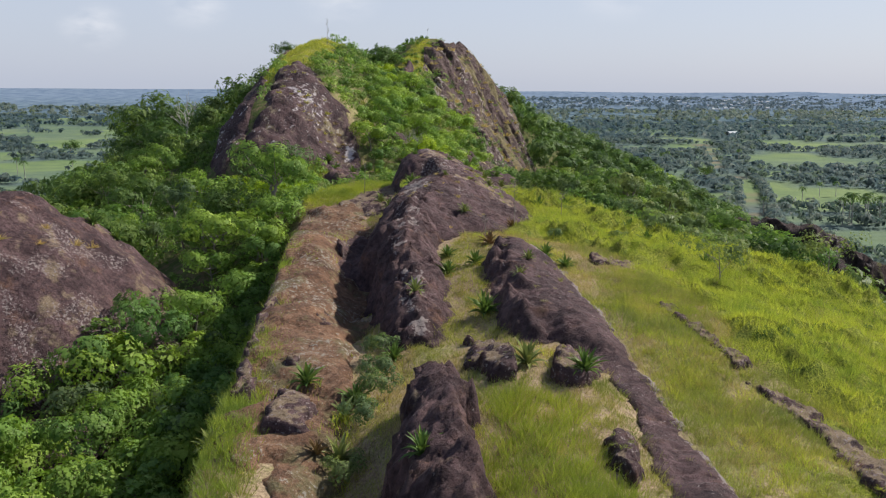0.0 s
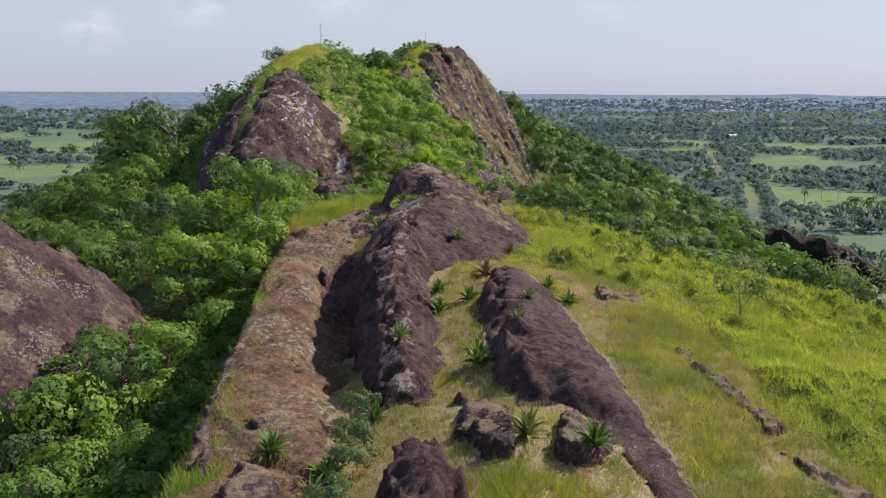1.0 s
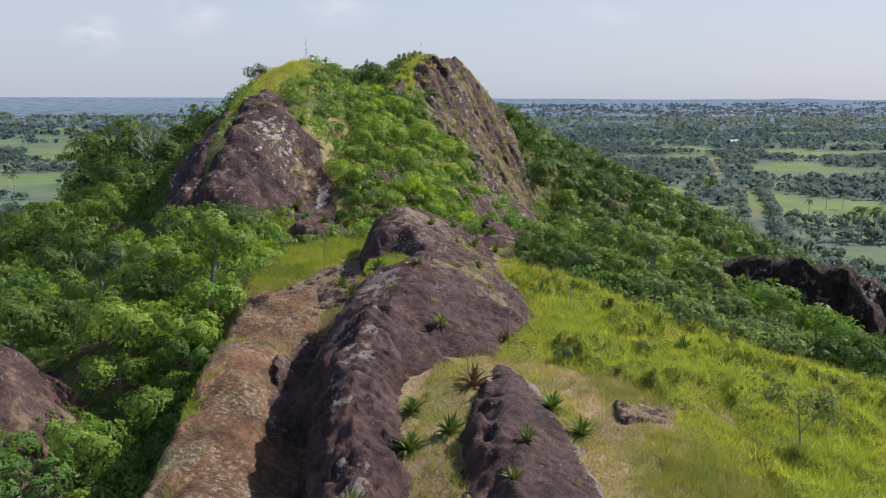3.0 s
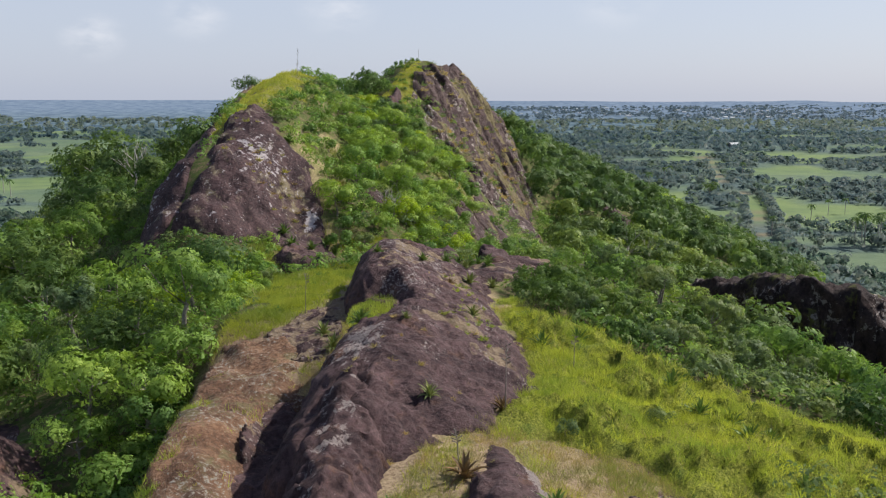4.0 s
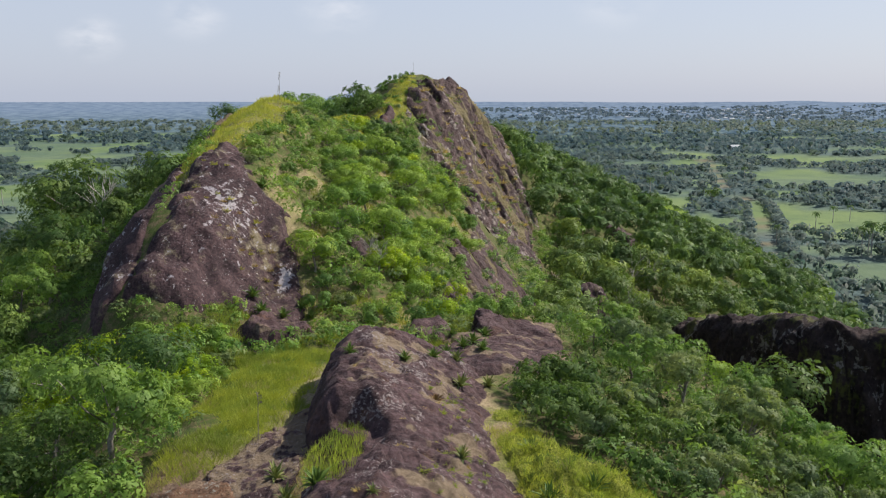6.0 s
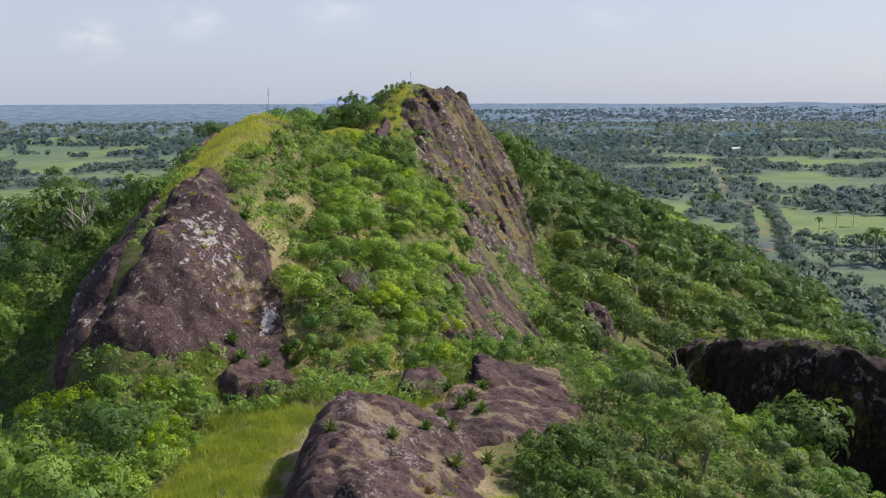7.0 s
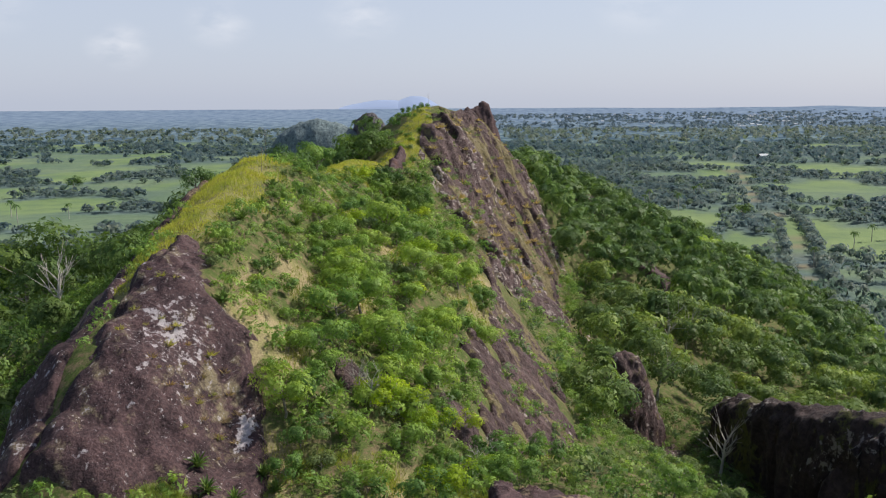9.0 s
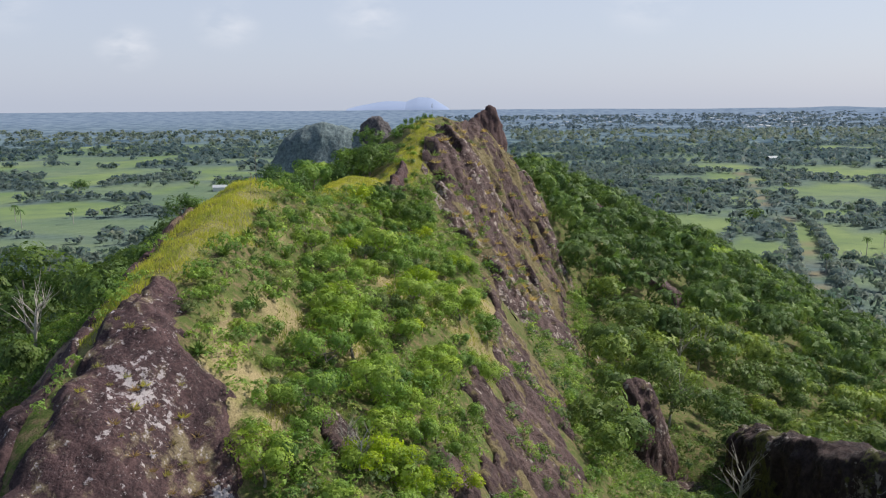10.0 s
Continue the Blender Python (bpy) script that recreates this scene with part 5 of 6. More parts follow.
def flank(X, Y):
    """Where tall woods stand on the eastern flank: not on the rocks, nor just before the black wall."""
    edge = np.interp(Y, [60, 100, 140, 160, 200, 240, 262, 300], [52, 47, 30, 20, 27, 32, 29, 14])
    wall = inside(X, Y, [(42, 196), (44, 175), (46, 150), (52, 136), (66, 128), (74, 140), (62, 160), (54, 196)])
    return (X > edge) & (land(X, Y) > 3.5) & (X < 210) & (wall < 0) & (inside(X, Y, WALL_FRONT) < 0) & (inside(X, Y, SPIRE_FOOT) < 0) & off_rock(X, Y, -0.5)


def shared_out(spots, mats, name, label, crowns, low, high, seed):
    """One mesh of woods for each leaf colour."""
    shares = np.cumsum([0] + [m[1] for m in mats])
    for k, (mat, _) in enumerate(mats):
        s = spots[int(shares[k] * len(spots)):int(shares[k + 1] * len(spots))]
        wood(name, label, s, rng.uniform(low, high, len(s)), crowns, mat, seed + k)


GREENS = [(WOOD_MID, 0.32), (WOOD_DARK, 0.65), (LEAF_LIGHT, 0.03)]
shared_out(spots_on(rng, 6.6, 15, 130, 60, 262, flank), GREENS, "flank_woods", "dense mixed green woods on the hill flank", NEAR_CROWNS, 0.55, 1.25, 300)
shared_out(spots_on(rng, 6.4, 10, 210, 262, 560, flank), GREENS, "spur_woods", "dense green woods on the far spur", MID_CROWNS, 0.55, 1.2, 310)
shelf = lambda X, Y: (land(X, Y) > 3.5) & (X < np.interp(Y, [60, 96, 104, 130, 165, 175, 260], [-42, -36, -30, -29, -30, -24, -17]))
shared_out(spots_on(rng, 8.8, -130, -15, 60, 200, shelf), GREENS, "shelf_woods", "dense woods on the western hill shoulder", NEAR_CROWNS, 0.45, 0.9, 320)
shared_out(spots_on(rng, 7.2, -150, -15, 200, 360, shelf), GREENS, "shelf_woods", "dense woods on the western hill shoulder", MID_CROWNS, 0.6, 1.0, 325)
gap = lambda X, Y: (fractal(X / 6, Y / 9, 97, 3) > 0.26) & (inside(X, Y, HILLSIDE) > 0)
under = lambda X, Y: off_rock(X, Y, -0.3) & ~gap(X, Y) & ((inside(X, Y, SPIRE_FOOT) < 0) | (Y < 187) | (X > 37)) & ((inside(X, Y, WALL_FRONT) > 0) | (inside(X, Y, SPIRE_FOOT) > 0) | (inside(X, Y, HILLSIDE) > -2) | (inside(X, Y, [(-11, 186), (2, 186), (4, 206), (-4, 222), (-9, 222), (-9.5, 205)]) > 0) | (inside(X, Y, [(-34, 166), (-17, 166), (-14, 184), (-23, 194), (-26, 210), (-36, 210)]) > 0) | (inside(X, Y, LEFT_NEAR) > -1) | (inside(X, Y, RIGHT_WOOD) > -2) | (inside(X, Y, RIGHT_EDGE) > -1) | (inside(X, Y, LEFT_WOOD) > -1) | ((X > -20) & (X < -10) & (Y > 14) & (Y < 100) & (ridge_top(X, Y) < 0.4)) | ((X > -52) & (X < -23.5) & (Y > 98) & (Y < 175) & (ridge_top(X, Y) < 0.4)) | ((Y > np.where(X < -2, 95, 90)) & (Y < 106) & (X > -12) & (X < 16)) | ((Y > 92) & (Y < 128) & (X > -32) & (X < -8)) | ((Y > 116) & (Y < 170) & (X > -20) & (X < -10) & (ridge_top(X, Y) < 0.4)) | ((Y > 104) & (Y < 262) & (X > np.interp(Y, [104, 140, 200, 262], [8, 15, 20, 24])) & (X < np.interp(Y, [104, 140, 200, 262], [20, 31, 29, 34]))))
eastern = lambda X, Y: (X > 8.5) & ((Y < 150) | (X > 24) & (Y < 206))
east_side = lambda X, Y: under(X, Y) & eastern(X, Y)
west_side = lambda X, Y: under(X, Y) & ~eastern(X, Y)
shared_out(spots_on(rng, 1.5, 8, 66, 12, 206, east_side), [(LEAF_MID, 0.35), (LEAF_DARK, 0.25), (LEAF_GREY, 0.4)], "undergrowth", "low grey-green shrubs covering the eastern slope", LOW_CLUMPS, 0.7, 1.5, 336)
shared_out(spots_on(rng, 1.55, -62, 52, 12, 262, west_side), [(LEAF_MID, 0.4), (LEAF_LIGHT, 0.4), (LEAF_GREY, 0.2)], "undergrowth", "low green shrubs and creepers covering the slope", LOW_CLUMPS, 0.7, 1.5, 330)
cliff_green = lambda X, Y: (inside(X, Y, [(-4, 222), (4, 206), (10, 192), (7, 150), (8, 130), (10, 118), (14, 118), (18, 140), (22, 200), (33, 224), (30, 262), (24, 270), (14, 236), (0, 226)]) > 0) & (fractal(X / 5, Y / 9, 601, 3) > 0.12)
shared_out(spots_on(rng, 1.7, -5, 34, 116, 272, cliff_green), [(LEAF_MID, 0.5), (LEAF_GREY, 0.3), (LEAF_LIGHT, 0.2)], "cliff_shrubs", "shrubs and tufts clinging to the steep rock", LOW_CLUMPS, 0.8, 1.7, 335)


def plain_wood(X, Y):
    thick = woodness(X, Y) > 0
    near_lane = line_distance(X, Y, LANE)
    behind = (X > -0.10 * Y) & (X < 0.045 * Y) & (Y > 500)
    return (land(X, Y) < 4) & ((thick & (meadow_cover(X, Y) < 0.3) & (near_lane > np.where(Y < 720, 15, 5)))) & (np.abs(X) < 0.56 * Y + 60) & ~behind


# woods of the plain, in the leaf colours that carry painted haze
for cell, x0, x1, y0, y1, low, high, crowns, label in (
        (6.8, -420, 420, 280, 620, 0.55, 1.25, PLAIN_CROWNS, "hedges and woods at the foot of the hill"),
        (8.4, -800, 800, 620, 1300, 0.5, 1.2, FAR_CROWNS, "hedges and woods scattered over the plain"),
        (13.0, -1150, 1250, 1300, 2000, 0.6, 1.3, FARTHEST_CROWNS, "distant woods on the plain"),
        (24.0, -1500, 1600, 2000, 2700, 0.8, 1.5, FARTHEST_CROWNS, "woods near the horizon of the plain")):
    shared_out(spots_on(rng, cell, x0, x1, y0, y1, plain_wood, 1.3), [(LEAF_FAR_HAZED, 0.4 if y1 < 700 else 0.85), (LEAF_PLAIN_HAZED, 0.6 if y1 < 700 else 0.15)], "plain_woods", label, crowns, low, high, 339)
shared_out(spots_on(rng, 30.0, -2300, 2300, 2600, 4100, lambda X, Y: (X > -150) & (fractal(X / 150, Y / 110, 403, 3) > -0.1) & (np.abs(X) < 0.56 * Y + 60), 1.3), [(LEAF_RIM_HAZED, 1.0)], "rim_woods", "woods on the far rim of the plain, leaves painted haze blue", FARTHEST_CROWNS, 0.7, 1.5, 341)
hedge = [(x0 + (x1 - x0) * t + side * (y1 - y0) / math.hypot(x1 - x0, y1 - y0) + rng.normal() * 0.8, y0 + (y1 - y0) * t - side * (x1 - x0) / math.hypot(x1 - x0, y1 - y0))
         for (x0, y0), (x1, y1) in zip(LANE[:5], LANE[1:6]) for t in np.arange(0, 1, 3.6 / math.hypot(x1 - x0, y1 - y0)) for side in (-8.5, 8.5, 10.5) if rng.random() < 0.9]
wood("lane_hedge", "rows of trees along the straight dirt lane", hedge, rng.uniform(0.5, 0.95, len(hedge)), PLAIN_CROWNS, LEAF_FAR_HAZED, 345)
for x, y, s in ((-392, 940, 2.2), (-262, 1000, 1.6), (-250, 1010, 1.4), (213, 715, 1.6), (-300, 1020, 1.2), (190, 690, 1.1)):
    place(KINDS["umbrella"][0], x, y, s)


# ---- agaves ----
def agave_leaf_mesh(name, length, width, droop, mat):
    """A stiff, channelled, pointed leaf that arches outwards along x."""
    verts, faces, n = [], [], 6
    for k in range(n + 1):
        s = k / n
        w = width * (0.55 + 1.3 * s * (1 - s)) * (1 - s ** 3) + 0.002
        x, z = length * s * (0.55 + 0.2 * s), length * (0.85 * s - droop * s * s)
        verts += [(x, -w / 2, z + 0.25 * w), (x + 0.12 * w, 0, z - 0.10 * w), (x, w / 2, z + 0.25 * w)]
    for k in range(n):
        a = 3 * k
        faces += [(a, a + 1, a + 4, a + 3), (a + 1, a + 2, a + 5, a + 4)]
    return mesh_of(name, verts, faces, mat)


AGAVE_LEAVES = {mat.name: [agave_leaf_mesh("leaf", le, 0.14, d, mat) for le, d in ((0.62, 0.15), (0.72, 0.35), (0.66, 0.6))] for mat in (AGAVE_LEAF, AGAVE_PALE, AGAVE_RED)}


def agave(label, mat, leaves=20, seed=1):
    r = np.random.default_rng(seed)
    base = tagged(new("agave"), label, "agave plant", "agaves on the ridge")
    for k in range(leaves):
        tier = k / leaves
        me = AGAVE_LEAVES[mat.name][0 if tier < 0.35 else 1 if tier < 0.7 else 2]
        at = pose(0, 0, 0.02, r.uniform(-6, 6), -38 + 62 * tier + r.uniform(-6, 6), k * 137.5 + r.uniform(-12, 12)) @ Matrix.Scale(r.uniform(0.8, 1.15), 4)
        part("leaf", me, base, at=at)
    return base


AGAVE_KINDS = [agave("dark green agave rosette with stiff pointed leaves", AGAVE_LEAF, 30, 3), agave("pale green agave rosette with stiff pointed leaves", AGAVE_PALE, 24, 4), agave("withered reddish agave rosette on bare rock", AGAVE_RED, 22, 5)]


BVHS = []


def surface(x, y):
    """The height of the ground or of a rock on it."""
    if not BVHS:
        graph = bpy.context.evaluated_depsgraph_get()
        for ob in scene.objects:
            if ob.type == "MESH" and ob.parent is None and (ob.name == "ground" or ob.name.startswith(("rock_", "boulder"))):
                BVHS.append(BVHTree.FromObject(ob, graph))
    tops = [t.ray_cast(Vector((x, y, 150)), Vector((0, 0, -1)))[0] for t in BVHS]
    return max(p.z for p in tops if p is not None)


DARK_AT = [(3.0, 88.0, 1.0), (4.2, 91.0, 1.1), (5.0, 94.2, 1.1), (1.2, 92.0, 0.9), (6.0, 97.2, 1.1), (5.5, 89.2, 1.0), (3.5, 97.0, 0.9), (0.4, 90.0, 0.9), (-8.6, 105.8, 1.2), (-9.6, 106.6, 1.2), (-7.4, 107.6, 1.1), (-2.4, 78.5, 0.8), (0.6, 79.4, 0.8), (2.2, 82.2, 0.9), (-5.1, 32.2, 1.15), (-3.1, 30.9, 1.1), (-1.9, 34.8, 1), (1.9, 37.8, 1.3), (1.7, 44.6, 1.0), (0.3, 46.9, 0.9), (0.3, 43.8, 1.0), (5.6, 47.1, 1.0), (6.4, 45.1, 0.9), (5.0, 29.5, 1.1), (-0.5, 23.2, 1.0),
           (-2.2, 63.5, 1.1), (7.0, 71.4, 1.0), (7.3, 66.2, 1.2), (9.4, 67.5, 1.2), (13.3, 62.4, 1.2), (15.6, 51.6, 1.3), (15.5, 57.2, 1.2), (13.9, 59.5, 1.2), (15.3, 59.2, 1.1), (16.7, 60.6, 1.1), (13.8, 63.8, 1.2), (16.5, 57.5, 1.1), (-24.5, 61.6, 1.2), (-23.2, 62.4, 1.1),
           (-17.0, 127.2, 1.4), (-17.2, 133.7, 1.4), (-16.9, 140.8, 1.5), (-17.2, 147.5, 1.5), (-14.8, 117.3, 1.4), (-13.9, 130.1, 1.4), (-14.0, 144.0, 1.4), (-13.7, 134.6, 1.4), (-6.7, 113.7, 1.4), (-5.8, 116.2, 1.4), (-12.3, 102.9, 1.3), (-13.4, 104.7, 1.3), (-10.3, 101.9, 1.2)]
PALE_AT = [(-3.4, 29.7, 1.1), (-3.3, 27.2, 1.1), (3.1, 30.6, 1.25), (4.2, 42.3, 0.7), (3.6, 40.0, 0.7), (-4.0, 66.5, 1.1), (-4.8, 68.5, 1.0), (1.4, 54.6, 0.8), (3.6, 67.5, 0.9), (3.8, 79.5, 1.1), (3.6, 84, 1.0), (-1.2, 39.1, 0.9), (0.2, 60.9, 0.5), (9.4, 80.5, 1.0), (5.5, 82.0, 1.0), (-7.6, 27.7, 1.0)]
RED_AT = [(2.7, 49.2, 1.1), (4.5, 56.4, 0.9), (-4.0, 27.0, 0.8), (2.4, 74.0, 0.8)]
for kind, spots in zip(AGAVE_KINDS, (DARK_AT, PALE_AT, RED_AT)):
    for k, (x, y, s) in enumerate(spots):
        s *= 1.3
        m = pose(x, y, surface(x, y) - 0.05, 0, 0, 67 * k) @ Matrix.Scale(s, 4)
        if k == 0:
            kind.matrix_basis = m
        else:
            copy_thing(kind, m).scale = (s,) * 3


def stalk(x, y, height, seed):
    """The dry flower stalk of an agave: a thin pole with short side sprays."""
    r = np.random.default_rng(seed)
    lean = r.normal(size=2) * 0.06 * height
    base = tagged(new("agave_flower_stalk"), "tall thin dry agave flower stalk", "plant")
    base.location = (x, y, surface(x, y) - 0.05)
    part("stem", mesh_of("stem", *tube([(0, 0, 0), (0.4 * lean[0], 0.4 * lean[1], height * 0.5), (lean[0], lean[1], height)], [0.025, 0.02, 0.01]), BARK), base)
    sprays = []
    for k in range(9):
        z, a = height * (0.72 + 0.03 * k), r.uniform(0, 6.28)
        c = np.array([lean[0] * z / height, lean[1] * z / height, z])
        sprays.append(tube([tuple(c), tuple(c + np.array([0.2 * math.cos(a), 0.2 * math.sin(a), 0.1]))], [0.012, 0.03], 5))
    part("flower_head", mesh_of("flower_head", *joined(sprays), BARK), base, "brown seed sprays")


for k, (x, y, h) in enumerate([(4.6, 56.0, 3.2), (-6.4, 72.6, 2.6), (2.5, 49.6, 1.6), (-20.2, 158, 4.0), (-4.5, 262, 3.5), (-19.4, 152, 3.0), (8.6, 63.5, 1.8)]):
    stalk(x, y, h, 700 + k)


# ---- bare and pale trees ----
def bare_tree(x, y, height, seed, label, sink=0.3):
    r = np.random.default_rng(seed)
    pieces = [tube([(0, 0, -0.5), (0.05 * height, 0, 0.4 * height), (0.08 * height, 0.03 * height, 0.7 * height)], [0.03 * height, 0.022 * height, 0.012 * height])]
    ends = [np.array([0.05 * height, 0, 0.4 * height]), np.array([0.08 * height, 0.03 * height, 0.7 * height])]
    twigs = []
    for k in range(12):
        a, start = r.uniform(0, 6.28), ends[k % 2] * r.uniform(0.7, 1.0)
        end = start + height * r.uniform(0.25, 0.4) * np.array([0.7 * math.cos(a), 0.7 * math.sin(a), 0.8])
        pieces.append(tube([tuple(start), tuple((start + end) / 2 + r.normal(size=3) * 0.02 * height), tuple(end)], [0.010 * height, 0.007 * height, 0.003 * height], 5))
        for _ in range(3):
            tip = end + height * 0.14 * (r.normal(size=3) * 0.7 + np.array([0, 0, 0.6]))
            twigs.append(tube([tuple(start * 0.4 + end * 0.6), tuple(tip)], [0.005 * height, 0.002 * height], 4))
    base = tagged(new("bare_tree"), label, "tree")
    base.location = (x, y, float(land(x, y)) - sink)
    part("trunk", mesh_of("trunk", *joined(pieces), PALE_BARK), base)
    part("twig_spray", mesh_of("twig_spray", *joined(twigs), PALE_BARK), base)


PALE_BARK = plain_material("pale_dead_wood", (0.42, 0.39, 0.35))
for k, (x, y, h) in enumerate([(48, 240, 11), (53, 243, 9), (-3.5, 116.5, 3.4), (-2.2, 117.5, 3.0), (4.6, 114, 3.6), (6.0, 121.5, 3.4), (-43, 149, 8), (28, 128, 5), (40, 170, 8), (3.2, 112.5, 2.6), (26, 145, 6), (-4.6, 118, 3.0), (38.5, 205, 9)]):
    bare_tree(x, y, h, 800 + k, "pale leafless tree among green bushes")


# ---- palms on the plain ----
def palm(height, seed):
    r = np.random.default_rng(seed)
    base = tagged(new("palm_tree"), "tall royal palm standing on the plain", "palm tree", "palms on the plain")
    part("trunk", mesh_of("trunk", *tube([(0, 0, -0.5), (0.1, 0, height * 0.35), (0.15, 0.1, height * 0.8), (0.15, 0.1, height)], [0.32, 0.30, 0.22, 0.16], 7), PALE_BARK), base)
    for k in range(14):
        a, rise = 2 * math.pi * k / 14 + r.uniform(-0.2, 0.2), r.uniform(0.1, 1.1)
        line = [np.array([0.15, 0.1, height]) + 4.6 * s * np.array([math.cos(a), math.sin(a), 0]) * (1 - 0.15 * s) + np.array([0, 0, 3.2 * rise * s - 4.2 * s * s]) for s in np.linspace(0, 1, 6)]
        side = np.array([-math.sin(a), math.cos(a), 0])
        verts = []
        for i, p in enumerate(line):
            w = 0.85 * (1 - abs(i / 5 - 0.4))
            verts += [p - side * w - np.array([0, 0, 0.35 * w]), p, p + side * w - np.array([0, 0, 0.35 * w])]
        faces = [(3 * i + j, 3 * i + j + 1, 3 * i + j + 4, 3 * i + j + 3) for i in range(5) for j in range(2)]
        part("frond", mesh_of("frond", verts, faces, LEAF_DARK), base)
    return base


PALM = palm(13.0, 5)
PALMS = [(236, 578, 0.8), (259, 606, 0.8), (273, 612, 0.78), (219, 480, 1.15), (226, 484, 1.3), (232, 482, 1.2), (237, 490, 1.25), (242, 486, 1.15), (229, 494, 1.2), (120, 660, 0.9), (128, 690, 1.0), (160, 800, 1.0), (150, 770, 0.9), (175, 760, 1.1), (205, 830, 1.0), (215, 850, 1.0), (60, 900, 1.0), (95, 1010, 1.0), (140, 930, 1.1), (300, 900, 1.0), (-300, 720, 0.9), (-330, 700, 1.0), (-350, 730, 1.0), (190, 520, 0.8), (40, 1500, 1.2), (55, 1520, 1.2), (70, 1490, 1.2), (20, 1530, 1.1)]
for k, (x, y, s) in enumerate(PALMS):
    m = pose(x, y, float(land(x, y)), 0, 0, 41 * k) @ Matrix.Scale(s, 4)
    if k == 0:
        PALM.matrix_basis = m
    else:
        copy_thing(PALM, m).scale = (s,) * 3

# ---- the far town ----
WHITEWASH, TIN = plain_material("whitewashed_wall", (0.62, 0.64, 0.66)), plain_material("tin_roof", (0.42, 0.45, 0.48))


def house(x, y, w, d, h, turn, z=None):
    base = tagged(new("house"), "small white house in the far town", "house", "houses of the far town")
    base.matrix_basis = pose(x, y, float(land(x, y)) if z is None else z, 0, 0, turn)
    box = [(sx * w / 2, sy * d / 2, z) for z in (-1, h) for sx, sy in ((-1, -1), (1, -1), (1, 1), (-1, 1))]
    part("wall", mesh_of("wall", box, [(0, 1, 5, 4), (1, 2, 6, 5), (2, 3, 7, 6), (3, 0, 4, 7)], WHITEWASH, False), base)
    roof = [(-w * 0.54, -d * 0.56, h), (w * 0.54, -d * 0.56, h), (w * 0.54, 0, h + 0.3 * d), (-w * 0.54, 0, h + 0.3 * d), (-w * 0.54, d * 0.56, h), (w * 0.54, d * 0.56, h)]
    part("roof", mesh_of("roof", roof, [(0, 1, 2, 3), (3, 2, 5, 4)], TIN, False), base)


r = np.random.default_rng(77)
for k in range(64):
    far_away, bearing = r.uniform(2750, 3900), r.uniform(0.09, 0.42) if k % 3 else r.uniform(0.30, 0.37)
    s = r.uniform(0.5, 1.2)
    house(far_away * math.sin(bearing), 200 + far_away * math.cos(bearing), 14 * s, 8 * s, 4.5 * s ** 0.5, r.uniform(-25, 25), float(rim_height(far_away)) - 1)
for x, y, s in ((-262, 985, 1.0), (470, 1450, 1.2)):
    house(x, y, 14 * s, 8 * s, 4 * s, 20)


# ---- grass ----
def grass(name, label, per_metre, bounds, test, low, high, width, mat, seed, lean=0.35, rocks=False, base=None):
    """Blades, each one leaning triangle, thickest where test() is high."""
    r = np.random.default_rng(seed)
    x0, x1, y0, y1 = bounds
    n = int((x1 - x0) * (y1 - y0) * per_metre)
    x, y = r.uniform(x0, x1, n), r.uniform(y0, y1, n)
    ok = r.random(n) < test(x, y)
    x, y = x[ok], y[ok]
    if not rocks and base is None:
        ok = off_rock(x, y, 0.15)
        x, y = x[ok], y[ok]
    n = len(x)
    z = land(x, y) + (0.22 if rocks else -0.03) if base is None else np.full(n, base)
    mound = 0.75 + 0.45 * fractal(x / 1.3, y / 1.3, seed + 1, 2) + 0.35 * vnoise(x / 3.1, y / 3.1, seed + 3)
    h = r.uniform(low, high, n) * np.clip(mound, 0.35, 1.5)
    a, b = r.uniform(0, 2 * math.pi, n), r.uniform(0, 2 * math.pi, n)
    w = width * r.uniform(0.6, 1.3, n)
    root = np.stack([x, y, z], -1)
    side = np.stack([np.cos(a) * w, np.sin(a) * w, 0 * w], -1)
    tip = root + np.stack([np.cos(b) * h * lean * r.uniform(0.3, 1.5, n), np.sin(b) * h * lean * r.uniform(0.3, 1.5, n), h], -1)
    verts = np.stack([root - side, root + side, tip], 1).reshape(-1, 3)
    return tagged(new(name, mesh_of(name, verts, np.arange(3 * n).reshape(-1, 3), mat, False)), label, "grass", kind="stuff")


